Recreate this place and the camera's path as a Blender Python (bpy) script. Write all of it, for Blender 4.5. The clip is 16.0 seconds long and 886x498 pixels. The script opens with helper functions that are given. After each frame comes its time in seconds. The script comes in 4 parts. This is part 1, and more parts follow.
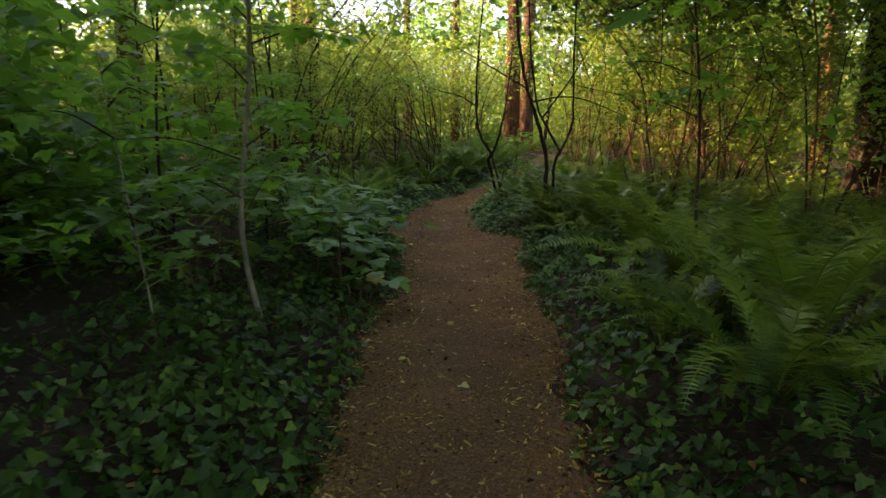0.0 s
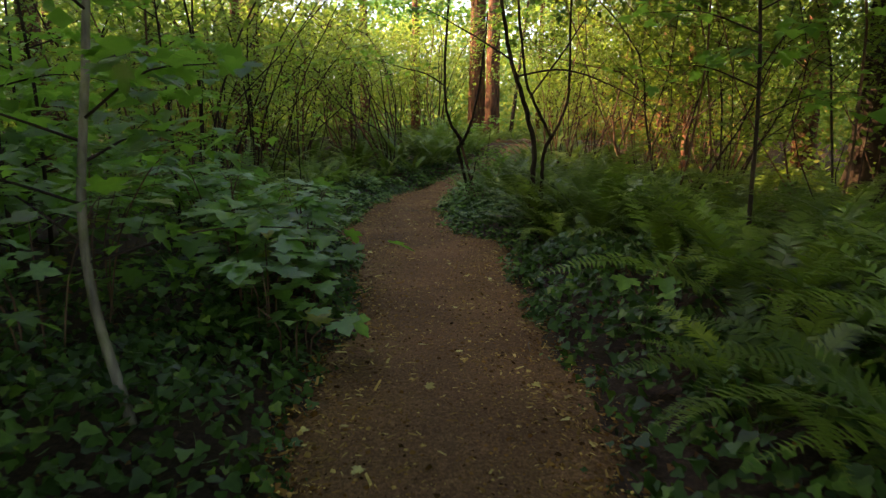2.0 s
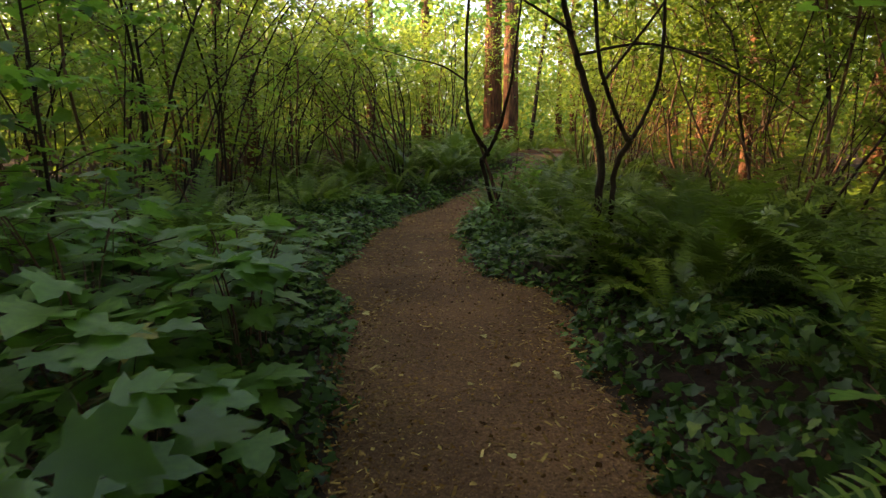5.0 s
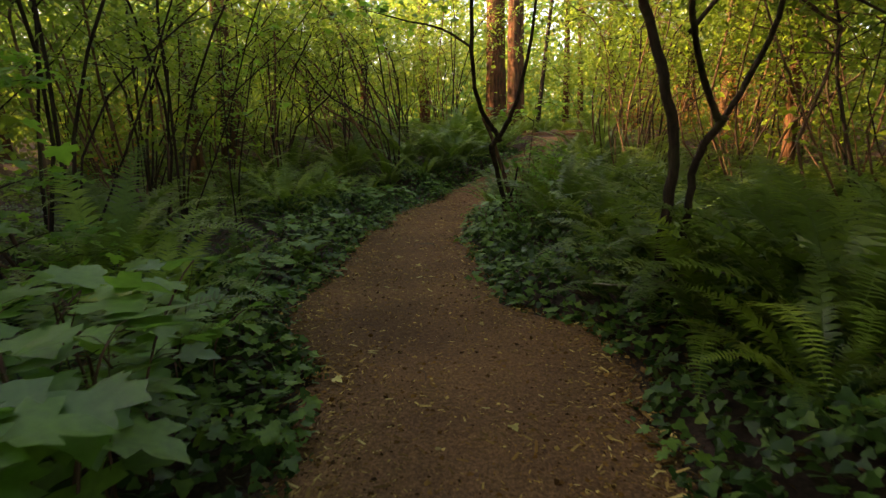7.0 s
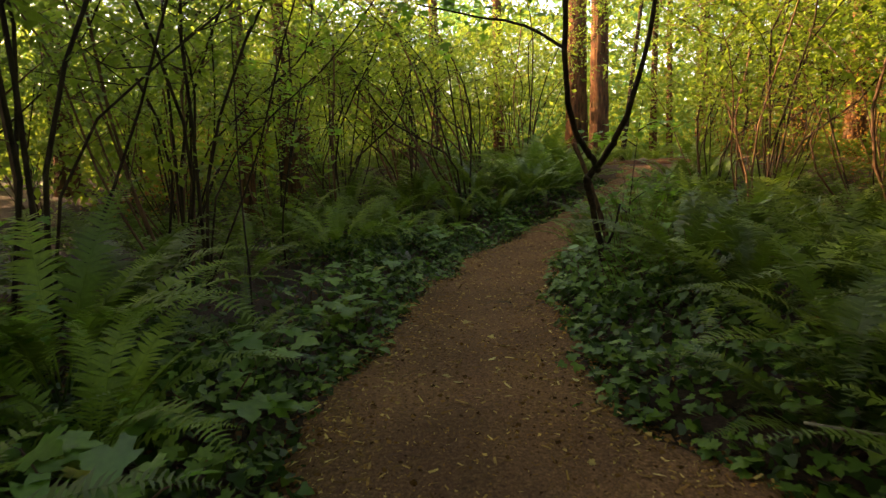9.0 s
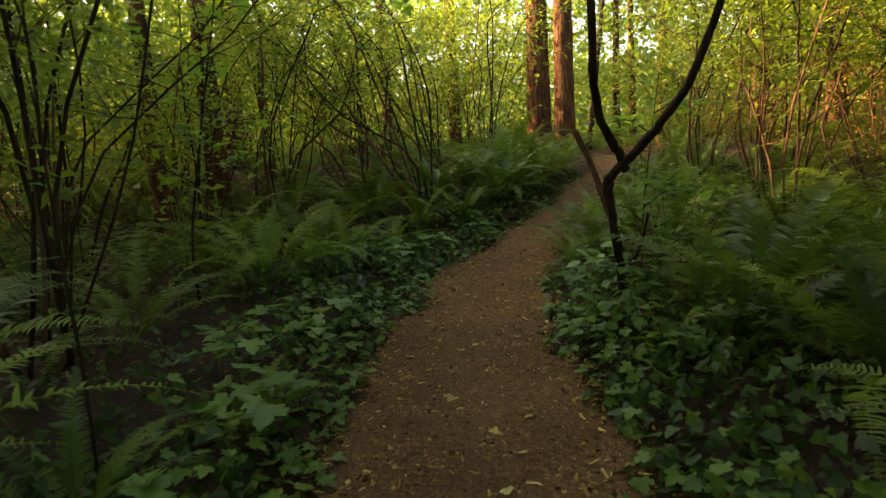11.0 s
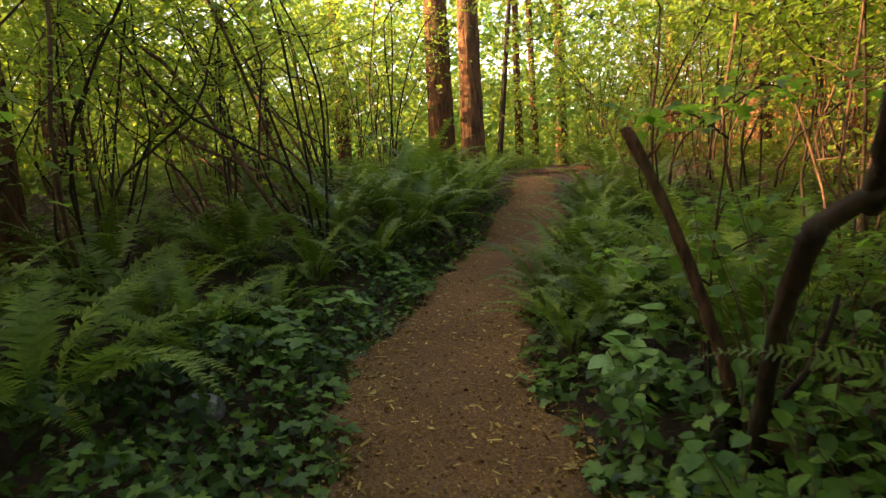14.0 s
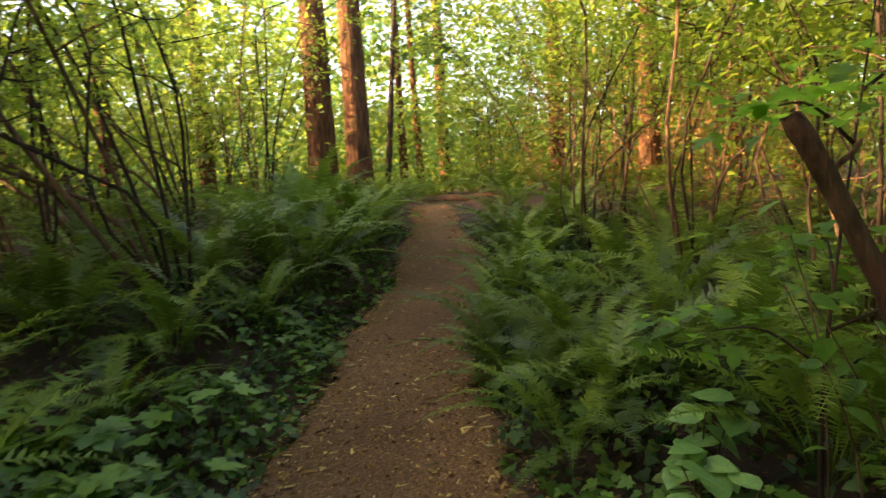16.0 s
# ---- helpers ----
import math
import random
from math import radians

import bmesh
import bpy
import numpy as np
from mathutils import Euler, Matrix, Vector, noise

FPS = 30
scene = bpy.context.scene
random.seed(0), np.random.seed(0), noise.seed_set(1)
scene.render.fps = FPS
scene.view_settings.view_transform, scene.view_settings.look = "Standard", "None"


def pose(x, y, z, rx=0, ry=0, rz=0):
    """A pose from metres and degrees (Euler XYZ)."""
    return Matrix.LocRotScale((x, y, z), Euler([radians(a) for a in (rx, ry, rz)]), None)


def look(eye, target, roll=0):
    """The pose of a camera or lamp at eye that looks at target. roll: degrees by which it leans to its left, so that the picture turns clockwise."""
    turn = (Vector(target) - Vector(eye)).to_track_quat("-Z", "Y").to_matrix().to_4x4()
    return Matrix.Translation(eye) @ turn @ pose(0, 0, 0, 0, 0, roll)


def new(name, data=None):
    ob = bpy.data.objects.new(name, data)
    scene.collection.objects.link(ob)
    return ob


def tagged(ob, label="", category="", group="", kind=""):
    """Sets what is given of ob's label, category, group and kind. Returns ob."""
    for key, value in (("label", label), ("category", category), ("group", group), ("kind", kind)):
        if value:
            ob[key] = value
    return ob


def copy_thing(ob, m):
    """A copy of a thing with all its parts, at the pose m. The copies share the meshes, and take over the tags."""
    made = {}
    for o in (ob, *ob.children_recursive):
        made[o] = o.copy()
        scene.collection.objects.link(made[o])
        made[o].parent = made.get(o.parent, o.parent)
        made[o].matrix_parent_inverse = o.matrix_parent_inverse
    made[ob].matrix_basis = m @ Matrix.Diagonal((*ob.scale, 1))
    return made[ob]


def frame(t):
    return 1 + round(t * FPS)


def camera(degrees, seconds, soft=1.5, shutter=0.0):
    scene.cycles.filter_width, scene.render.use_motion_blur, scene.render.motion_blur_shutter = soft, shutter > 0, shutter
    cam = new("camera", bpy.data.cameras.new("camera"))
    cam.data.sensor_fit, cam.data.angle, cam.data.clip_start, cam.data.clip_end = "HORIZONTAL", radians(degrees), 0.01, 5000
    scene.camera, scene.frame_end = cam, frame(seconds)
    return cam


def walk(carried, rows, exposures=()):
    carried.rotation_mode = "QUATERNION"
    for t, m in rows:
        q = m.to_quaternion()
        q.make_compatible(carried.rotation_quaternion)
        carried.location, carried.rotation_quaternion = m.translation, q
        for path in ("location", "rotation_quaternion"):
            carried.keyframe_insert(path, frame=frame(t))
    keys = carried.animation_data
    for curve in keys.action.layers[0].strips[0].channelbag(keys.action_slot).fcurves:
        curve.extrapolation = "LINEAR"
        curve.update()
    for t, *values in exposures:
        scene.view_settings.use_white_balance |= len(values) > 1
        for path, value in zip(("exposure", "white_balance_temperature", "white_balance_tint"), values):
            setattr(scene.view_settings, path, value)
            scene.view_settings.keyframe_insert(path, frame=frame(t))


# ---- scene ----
# ================= camera and its walk =================
cam = camera(74.3, 16.0, soft=1.45, shutter=0.35)
PATH = [
    (0, (0.685, -0.28, 1.564), (0.538, 1.682, 1.208), 0.5),
    (0.5, (0.617, 0.122, 1.531), (0.551, 2.082, 1.137), 0.6),
    (1, (0.565, 0.564, 1.49), (0.452, 2.519, 1.082), 0.1),
    (1.5, (0.534, 0.975, 1.485), (0.407, 2.932, 1.093), 0.8),
    (2, (0.474, 1.395, 1.47), (0.464, 3.358, 1.087), 0.6),
    (2.5, (0.444, 1.839, 1.453), (0.314, 3.798, 1.069), 0.7),
    (3, (0.393, 2.25, 1.432), (0.415, 4.215, 1.06), 2.0),
    (3.5, (0.361, 2.657, 1.42), (0.353, 4.622, 1.048), 0.4),
    (3.7, (0.353, 2.822, 1.435), (0.283, 4.787, 1.071), 1.2),
    (5.8, (0.287, 4.316, 1.433), (0.247, 6.286, 1.088), -0.9),
    (6, (0.314, 4.499, 1.434), (0.228, 6.466, 1.081), -1.6),
    (6.5, (0.31, 4.923, 1.451), (0.168, 6.889, 1.114), -1.2),
    (7, (0.248, 5.321, 1.455), (0.196, 7.28, 1.053), -1.1),
    (7.5, (0.231, 5.74, 1.469), (-0.014, 7.692, 1.108), 0.3),
    (8, (0.187, 6.128, 1.438), (-0.006, 8.089, 1.098), -0.7),
    (8.5, (0.157, 6.515, 1.434), (-0.089, 8.467, 1.077), -2.6),
    (9, (0.137, 6.897, 1.433), (-0.159, 8.852, 1.137), -1.7),
    (9.2, (0.101, 7.041, 1.427), (-0.148, 9.003, 1.128), -1.5),
    (11.3, (-0.203, 8.859, 1.499), (-0.336, 10.824, 1.152), -2.9),
    (11.5, (-0.209, 9.039, 1.503), (-0.325, 11.002, 1.139), -1.9),
    (12, (-0.287, 9.48, 1.48), (-0.284, 11.448, 1.122), -1.8),
    (12.5, (-0.361, 9.907, 1.493), (-0.355, 11.881, 1.168), -3.1),
    (13, (-0.444, 10.363, 1.481), (-0.388, 12.336, 1.16), -2.8),
    (13.5, (-0.559, 10.799, 1.475), (-0.301, 12.755, 1.148), -2.8),
    (14, (-0.585, 11.236, 1.47), (-0.334, 13.2, 1.193), -3.1),
    (14.5, (-0.665, 11.644, 1.439), (-0.218, 13.57, 1.137), -2.2),
    (15, (-0.666, 12.053, 1.412), (-0.191, 13.972, 1.107), -3.9),
    (15.5, (-0.662, 12.442, 1.448), (-0.192, 14.372, 1.217), -2.7),
    (16, (-0.699, 12.776, 1.468), (-0.022, 14.646, 1.262), -3.3),
]
EXPOSURES = [(0.0, 2.9, 7300.0, 29.0), (3.5, 2.87, 7300.0, 29.0), (9.0, 2.77, 8900.0, 26.0), (12.5, 2.88, 8800.0, 25.0), (16.0, 3.14, 7900.0, 25.0)]
walk(cam, [(t, look(eye, target, roll)) for t, eye, target, roll in PATH], EXPOSURES)

# ================= world, sun =================
SUN_AZ, SUN_EL = -85.0, 21.0      # degrees: azimuth from +y towards +x, height above the horizon
world = bpy.data.worlds.new("sky")
scene.world = world
world.use_nodes = True
wn = world.node_tree
wn.nodes.clear()
sky = wn.nodes.new("ShaderNodeTexSky")
sky.sky_type = 'NISHITA'
sky.sun_disc = False
sky.sun_elevation = radians(SUN_EL)
sky.sun_rotation = radians(SUN_AZ)
sky.air_density, sky.dust_density = 1.0, 2.5
sky_bg = wn.nodes.new("ShaderNodeBackground")
sky_bg.inputs["Strength"].default_value = 0.15
sky_out = wn.nodes.new("ShaderNodeOutputWorld")
wn.links.new(sky.outputs[0], sky_bg.inputs[0])
wn.links.new(sky_bg.outputs[0], sky_out.inputs[0])

sun_data = bpy.data.lights.new("sun", 'SUN')
sun_data.energy, sun_data.angle, sun_data.color = 4.0, radians(0.6), (1.0, 0.74, 0.42)
sun = new("sun", sun_data)
sun_from = Vector((math.sin(radians(SUN_AZ)) * math.cos(radians(SUN_EL)), math.cos(radians(SUN_AZ)) * math.cos(radians(SUN_EL)), math.sin(radians(SUN_EL))))
sun.matrix_world = look(sun_from * 60 + Vector((0, 20, 0)), (0, 20, 0))

# ================= materials =================
def material(name):
    m = bpy.data.materials.new(name)
    m.use_nodes = True
    m.node_tree.nodes.clear()
    return m, m.node_tree


def node(tree, kind, **values):
    n = tree.nodes.new(kind)
    for key, value in values.items():
        n.inputs[key.replace("_", " ")].default_value = value
    return n


def ramp(tree, source, stops):
    r = tree.nodes.new("ShaderNodeValToRGB")
    tree.links.new(source, r.inputs[0])
    els = r.color_ramp.elements
    while len(els) < len(stops):
        els.new(0.5)
    for e, (p, c) in zip(els, stops):
        e.position, e.color = p, (*c, 1)
    return r.outputs[0]


def mix_colour(tree, kind, fac, a, b):
    n = tree.nodes.new("ShaderNodeMixRGB")
    n.blend_type = kind
    if isinstance(fac, float):
        n.inputs[0].default_value = fac
    else:
        tree.links.new(fac, n.inputs[0])
    for k, v in ((1, a), (2, b)):
        if isinstance(v, tuple):
            n.inputs[k].default_value = (*v, 1)
        else:
            tree.links.new(v, n.inputs[k])
    return n.outputs[0]


def finish(tree, shader):
    out = tree.nodes.new("ShaderNodeOutputMaterial")
    tree.links.new(shader, out.inputs[0])


def leaf_material(name, stops, through_colour, rough=0.45, thin=0.35, per_object=False, spec=0.4):
    """A leaf: gloss on top, light passing through; shade varies from leaf to leaf and in blotches."""
    m, t = material(name)
    if per_object:
        rnd = t.nodes.new("ShaderNodeObjectInfo").outputs["Random"]
    else:
        rnd = t.nodes.new("ShaderNodeNewGeometry").outputs["Random Per Island"]
    base = ramp(t, rnd, [(p, (c[0], c[1], c[2] * 0.65)) for p, c in stops])
    geo = t.nodes.new("ShaderNodeNewGeometry")
    blotch = node(t, "ShaderNodeTexNoise", Scale=34.0, Detail=3.0)
    t.links.new(geo.outputs["Position"], blotch.inputs["Vector"])
    shade = ramp(t, blotch.outputs["Fac"], [(0.3, (0.62, 0.62, 0.6)), (0.7, (1.25, 1.2, 1.05))])
    colour = mix_colour(t, 'MULTIPLY', 0.8, base, shade)
    patch = node(t, "ShaderNodeTexNoise", Scale=1.1, Detail=2.0)
    t.links.new(geo.outputs["Position"], patch.inputs["Vector"])
    tone = ramp(t, patch.outputs["Fac"], [(0.35, (0.75, 0.85, 0.85)), (0.65, (1.2, 1.12, 0.85))])
    colour = mix_colour(t, 'MULTIPLY', 0.6, colour, tone)
    top = node(t, "ShaderNodeBsdfPrincipled", Roughness=rough)
    top.inputs["Specular IOR Level"].default_value = spec
    t.links.new(colour, top.inputs["Base Color"])
    bump = node(t, "ShaderNodeBump", Strength=0.25, Distance=0.004)
    fine = node(t, "ShaderNodeTexNoise", Scale=120.0, Detail=2.0)
    t.links.new(geo.outputs["Position"], fine.inputs["Vector"])
    t.links.new(fine.outputs["Fac"], bump.inputs["Height"])
    t.links.new(bump.outputs[0], top.inputs["Normal"])
    lit = t.nodes.new("ShaderNodeBsdfTranslucent")
    t.links.new(mix_colour(t, 'MIX', 0.65, colour, through_colour), lit.inputs[0])
    mixed = t.nodes.new("ShaderNodeMixShader")
    mixed.inputs[0].default_value = thin
    t.links.new(top.outputs[0], mixed.inputs[1])
    t.links.new(lit.outputs[0], mixed.inputs[2])
    finish(t, mixed.outputs[0])
    return m


def bark_material(name, dark, light, scale=(14, 14, 3), strength=0.7, moss=0.0, distance=0.02):
    """Bark: streaks along the stem, cracks, blotches of moss."""
    m, t = material(name)
    co = t.nodes.new("ShaderNodeTexCoord")
    mp = t.nodes.new("ShaderNodeMapping")
    mp.inputs["Scale"].default_value = scale
    t.links.new(co.outputs["Object"], mp.inputs[0])
    streak = node(t, "ShaderNodeTexNoise", Scale=1.0, Detail=6.0, Roughness=0.65)
    t.links.new(mp.outputs[0], streak.inputs["Vector"])
    colour = ramp(t, streak.outputs["Fac"], [(0.32, dark), (0.68, light)])
    big = node(t, "ShaderNodeTexNoise", Scale=2.3, Detail=3.0)
    t.links.new(co.outputs["Object"], big.inputs["Vector"])
    colour = mix_colour(t, 'MULTIPLY', 0.7, colour, ramp(t, big.outputs["Fac"], [(0.35, (0.55, 0.55, 0.58)), (0.7, (1.2, 1.15, 1.05))]))
    if moss:
        mn = node(t, "ShaderNodeTexNoise", Scale=5.0, Detail=5.0)
        t.links.new(co.outputs["Object"], mn.inputs["Vector"])
        mask = ramp(t, mn.outputs["Fac"], [(0.52, (0, 0, 0)), (0.62, (moss, moss, moss))])
        colour = mix_colour(t, 'MIX', mask, colour, (0.07, 0.09, 0.025))
    p = node(t, "ShaderNodeBsdfPrincipled", Roughness=0.9)
    p.inputs["Specular IOR Level"].default_value = 0.2
    t.links.new(colour, p.inputs["Base Color"])
    bump = node(t, "ShaderNodeBump", Strength=strength, Distance=distance)
    t.links.new(streak.outputs["Fac"], bump.inputs["Height"])
    t.links.new(bump.outputs[0], p.inputs["Normal"])
    finish(t, p.outputs[0])
    return m


def soil_material(name, dark, mid, light, fine_scale, relief):
    m, t = material(name)
    geo = t.nodes.new("ShaderNodeNewGeometry")
    big = node(t, "ShaderNodeTexNoise", Scale=0.9, Detail=4.0)
    small = node(t, "ShaderNodeTexNoise", Scale=fine_scale, Detail=8.0, Roughness=0.75)
    cells = node(t, "ShaderNodeTexVoronoi", Scale=fine_scale * 2.2)
    for n in (big, small, cells):
        t.links.new(geo.outputs["Position"], n.inputs["Vector"])
    colour = ramp(t, small.outputs["Fac"], [(0.28, dark), (0.5, mid), (0.78, light)])
    colour = mix_colour(t, 'MULTIPLY', 0.75, colour, ramp(t, big.outputs["Fac"], [(0.32, (0.5, 0.48, 0.46)), (0.66, (1.18, 1.15, 1.12))]))
    speck = ramp(t, cells.outputs["Color"], [(0.15, (0.55, 0.55, 0.55)), (0.85, (1.25, 1.25, 1.2))])
    colour = mix_colour(t, 'MULTIPLY', 0.6, colour, speck)
    p = node(t, "ShaderNodeBsdfPrincipled", Roughness=0.92)
    p.inputs["Specular IOR Level"].default_value = 0.25
    t.links.new(colour, p.inputs["Base Color"])
    bump = node(t, "ShaderNodeBump", Strength=0.9, Distance=relief)
    t.links.new(small.outputs["Fac"], bump.inputs["Height"])
    t.links.new(bump.outputs[0], p.inputs["Normal"])
    finish(t, p.outputs[0])
    return m


M_SOIL = soil_material("forest_soil", (0.016, 0.01, 0.006), (0.05, 0.03, 0.018), (0.12, 0.075, 0.045), 30.0, 0.02)
M_PATH = soil_material("trodden_bark_mulch", (0.058, 0.027, 0.013), (0.185, 0.092, 0.038), (0.42, 0.235, 0.11), 48.0, 0.02)
M_CHIP = leaf_material("wood_chips", [(0.0, (0.1, 0.052, 0.025)), (0.6, (0.24, 0.13, 0.06)), (0.86, (0.4, 0.26, 0.13)), (1.0, (0.64, 0.48, 0.29))], (0.1, 0.06, 0.03), rough=0.85, thin=0.02, spec=0.15)
M_CRUMB = leaf_material("bark_crumb", [(0.0, (0.035, 0.016, 0.007)), (0.5, (0.14, 0.065, 0.027)), (0.82, (0.29, 0.155, 0.07)), (1.0, (0.54, 0.38, 0.21))], (0.1, 0.06, 0.03), rough=0.9, thin=0.01, spec=0.1)
M_LITTER = leaf_material("dead_leaves", [(0.0, (0.07, 0.035, 0.015)), (0.6, (0.16, 0.08, 0.035)), (1.0, (0.26, 0.15, 0.06))], (0.25, 0.12, 0.04), rough=0.8, thin=0.15)
# dead-leaf brown made brighter and more orange, with low sunlight in the colour
M_RUST_LIT = leaf_material("rusty_sunlit_dead_leaves", [(0.0, (0.12, 0.05, 0.02)), (0.6, (0.26, 0.12, 0.045)), (1.0, (0.38, 0.21, 0.08))], (0.45, 0.2, 0.06), rough=0.8, thin=0.35)
M_FALLEN = leaf_material("fallen_pale_leaf", [(0.0, (0.28, 0.2, 0.1)), (0.5, (0.45, 0.36, 0.17)), (1.0, (0.55, 0.5, 0.32))], (0.4, 0.3, 0.1), rough=0.7, thin=0.15, per_object=True)
M_IVY = leaf_material("ivy_leaf", [(0.0, (0.016, 0.046, 0.014)), (0.55, (0.034, 0.084, 0.024)), (0.88, (0.064, 0.135, 0.034)), (1.0, (0.13, 0.2, 0.045))], (0.1, 0.24, 0.035), rough=0.45, thin=0.22, spec=0.22)
M_FERN = leaf_material("fern_frond", [(0.0, (0.03, 0.062, 0.014)), (0.5, (0.088, 0.148, 0.024)), (0.82, (0.125, 0.2, 0.032)), (1.0, (0.18, 0.26, 0.045))], (0.21, 0.36, 0.035), rough=0.45, thin=0.28, per_object=True, spec=0.38)
# brighter copy of the fern green: the light on some ferns, put into colour
M_FERN_LIT = leaf_material("lit_fern_frond", [(0.0, (0.07, 0.13, 0.025)), (0.5, (0.12, 0.2, 0.035)), (1.0, (0.18, 0.28, 0.05))], (0.24, 0.42, 0.05), rough=0.5, thin=0.32, per_object=True, spec=0.28)
M_FERN_FAR = leaf_material("fern_frond_far", [(0.0, (0.04, 0.08, 0.018)), (0.6, (0.075, 0.13, 0.026)), (1.0, (0.13, 0.2, 0.036))], (0.2, 0.34, 0.04), rough=0.55, thin=0.28, spec=0.22)
M_RACHIS = bark_material("fern_stalk", (0.05, 0.05, 0.018), (0.13, 0.13, 0.045), (20, 20, 4), 0.2)
M_BERRY = leaf_material("broad_lobed_leaf", [(0.0, (0.06, 0.16, 0.038)), (0.6, (0.11, 0.24, 0.055)), (0.93, (0.15, 0.3, 0.07)), (1.0, (0.3, 0.27, 0.05))], (0.2, 0.46, 0.06), rough=0.45, thin=0.36, per_object=True, spec=0.45)
M_LOW = leaf_material("low_plant_leaf", [(0.0, (0.045, 0.115, 0.026)), (0.6, (0.08, 0.17, 0.035)), (1.0, (0.13, 0.24, 0.05))], (0.2, 0.42, 0.05), rough=0.5, thin=0.32, spec=0.3)
M_OVAL = leaf_material("oval_leaf", [(0.0, (0.035, 0.1, 0.026)), (0.6, (0.065, 0.155, 0.036)), (1.0, (0.1, 0.21, 0.05))], (0.2, 0.44, 0.05), rough=0.5, thin=0.33, per_object=True, spec=0.25)
M_PALE = leaf_material("pale_oval_leaf", [(0.0, (0.14, 0.31, 0.14)), (1.0, (0.22, 0.4, 0.2))], (0.25, 0.5, 0.1), rough=0.5, thin=0.33, per_object=True)
M_MAPLE = leaf_material("maple_leaf", [(0.0, (0.04, 0.11, 0.025)), (0.6, (0.07, 0.17, 0.035)), (1.0, (0.12, 0.25, 0.045))], (0.3, 0.62, 0.055), rough=0.5, thin=0.52)
M_HAZEL = leaf_material("hazel_leaf", [(0.0, (0.05, 0.115, 0.022)), (0.55, (0.085, 0.165, 0.03)), (0.92, (0.12, 0.2, 0.04)), (1.0, (0.22, 0.21, 0.05))], (0.34, 0.49, 0.05), rough=0.5, thin=0.5)
M_WOODS = leaf_material("far_leaf", [(0.0, (0.055, 0.125, 0.03)), (0.5, (0.1, 0.18, 0.035)), (0.85, (0.17, 0.23, 0.05)), (1.0, (0.26, 0.25, 0.06))], (0.39, 0.53, 0.07), rough=0.5, thin=0.5)
# bluer green than the nearer woods: haze of distance put into the leaf colour
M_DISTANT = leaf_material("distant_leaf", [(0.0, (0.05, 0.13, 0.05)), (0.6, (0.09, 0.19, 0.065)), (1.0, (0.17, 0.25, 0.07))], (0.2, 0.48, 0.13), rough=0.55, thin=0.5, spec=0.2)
M_CEDAR = leaf_material("conifer_spray", [(0.0, (0.025, 0.065, 0.025)), (1.0, (0.06, 0.12, 0.035))], (0.12, 0.24, 0.05), rough=0.55, thin=0.3)
M_BARK_DARK = bark_material("dark_stem_bark", (0.016, 0.01, 0.007), (0.062, 0.04, 0.027), (26, 26, 6), 0.7, 0.12)
M_BARK_BROWN = bark_material("brown_branch_bark", (0.07, 0.038, 0.024), (0.2, 0.115, 0.07), (20, 20, 4), 0.5)
M_BARK_PALE = bark_material("pale_sapling_bark", (0.12, 0.105, 0.08), (0.3, 0.27, 0.2), (26, 26, 6), 0.35, 0.5)
M_BARK_FIR = bark_material("furrowed_fir_bark", (0.028, 0.013, 0.008), (0.2, 0.088, 0.042), (15, 15, 2.2), 1.0, 0.2, 0.06)
M_SNAG = bark_material("rotting_snag_wood", (0.026, 0.014, 0.009), (0.16, 0.08, 0.04), (24, 24, 5), 1.0, 0.15, 0.03)
M_STONE = bark_material("grey_stone", (0.13, 0.13, 0.13), (0.34, 0.34, 0.33), (9, 9, 9), 0.8, 0.5, 0.02)

# ================= small mesh helpers =================
rng = np.random.default_rng(7)


def mesh_of(name, verts, faces, mat, smooth=False):
    """A mesh from arrays: verts (n, 3) and faces (m, k)."""
    me = bpy.data.meshes.new(name)
    verts = np.asarray(verts, np.float32)
    faces = np.asarray(faces, np.int32)
    m, k = faces.shape
    me.vertices.add(len(verts))
    me.vertices.foreach_set("co", verts.ravel())
    me.loops.add(m * k)
    me.loops.foreach_set("vertex_index", faces.ravel())
    me.polygons.add(m)
    me.polygons.foreach_set("loop_start", np.arange(0, m * k, k, dtype=np.int32))
    if smooth:
        me.polygons.foreach_set("use_smooth", np.ones(m, dtype=bool))
    me.update(calc_edges=True)
    me.validate()
    me.materials.append(mat)
    return me


def unit(v):
    return v / np.maximum(np.linalg.norm(v, axis=-1, keepdims=True), 1e-9)


def leaves(template, centres, tips, normals, sizes):
    """Many copies of one leaf (verts, faces) as arrays: at centres, pointing along tips, facing normals."""
    tv, tf = template
    tips = unit(tips)
    side = unit(np.cross(tips, normals))
    up = np.cross(side, tips)
    s = np.asarray(sizes)[:, None, None]
    v = centres[:, None, :] + s * (tv[None, :, 0:1] * side[:, None, :] + tv[None, :, 1:2] * tips[:, None, :] + tv[None, :, 2:3] * up[:, None, :])
    f = tf[None] + (np.arange(len(centres)) * len(tv))[:, None, None]
    return v.reshape(-1, 3), f.reshape(-1, tf.shape[1])


def fan(outline, fold=0.0, droop=0.0):
    """A leaf blade from its outline, half of it mirrored: a fan of triangles round its middle, folded and drooping."""
    right = [(x, y) for x, y in outline]
    full = right + [(-x, y) for x, y in reversed(right[1:-1])]
    pts = [(0.0, 0.42)] + full
    v = np.array([(x, y, abs(x) * fold - droop * y * y) for x, y in pts])
    n = len(full)
    f = np.array([(0, 1 + i, 1 + (i + 1) % n) for i in range(n)])
    return v, f


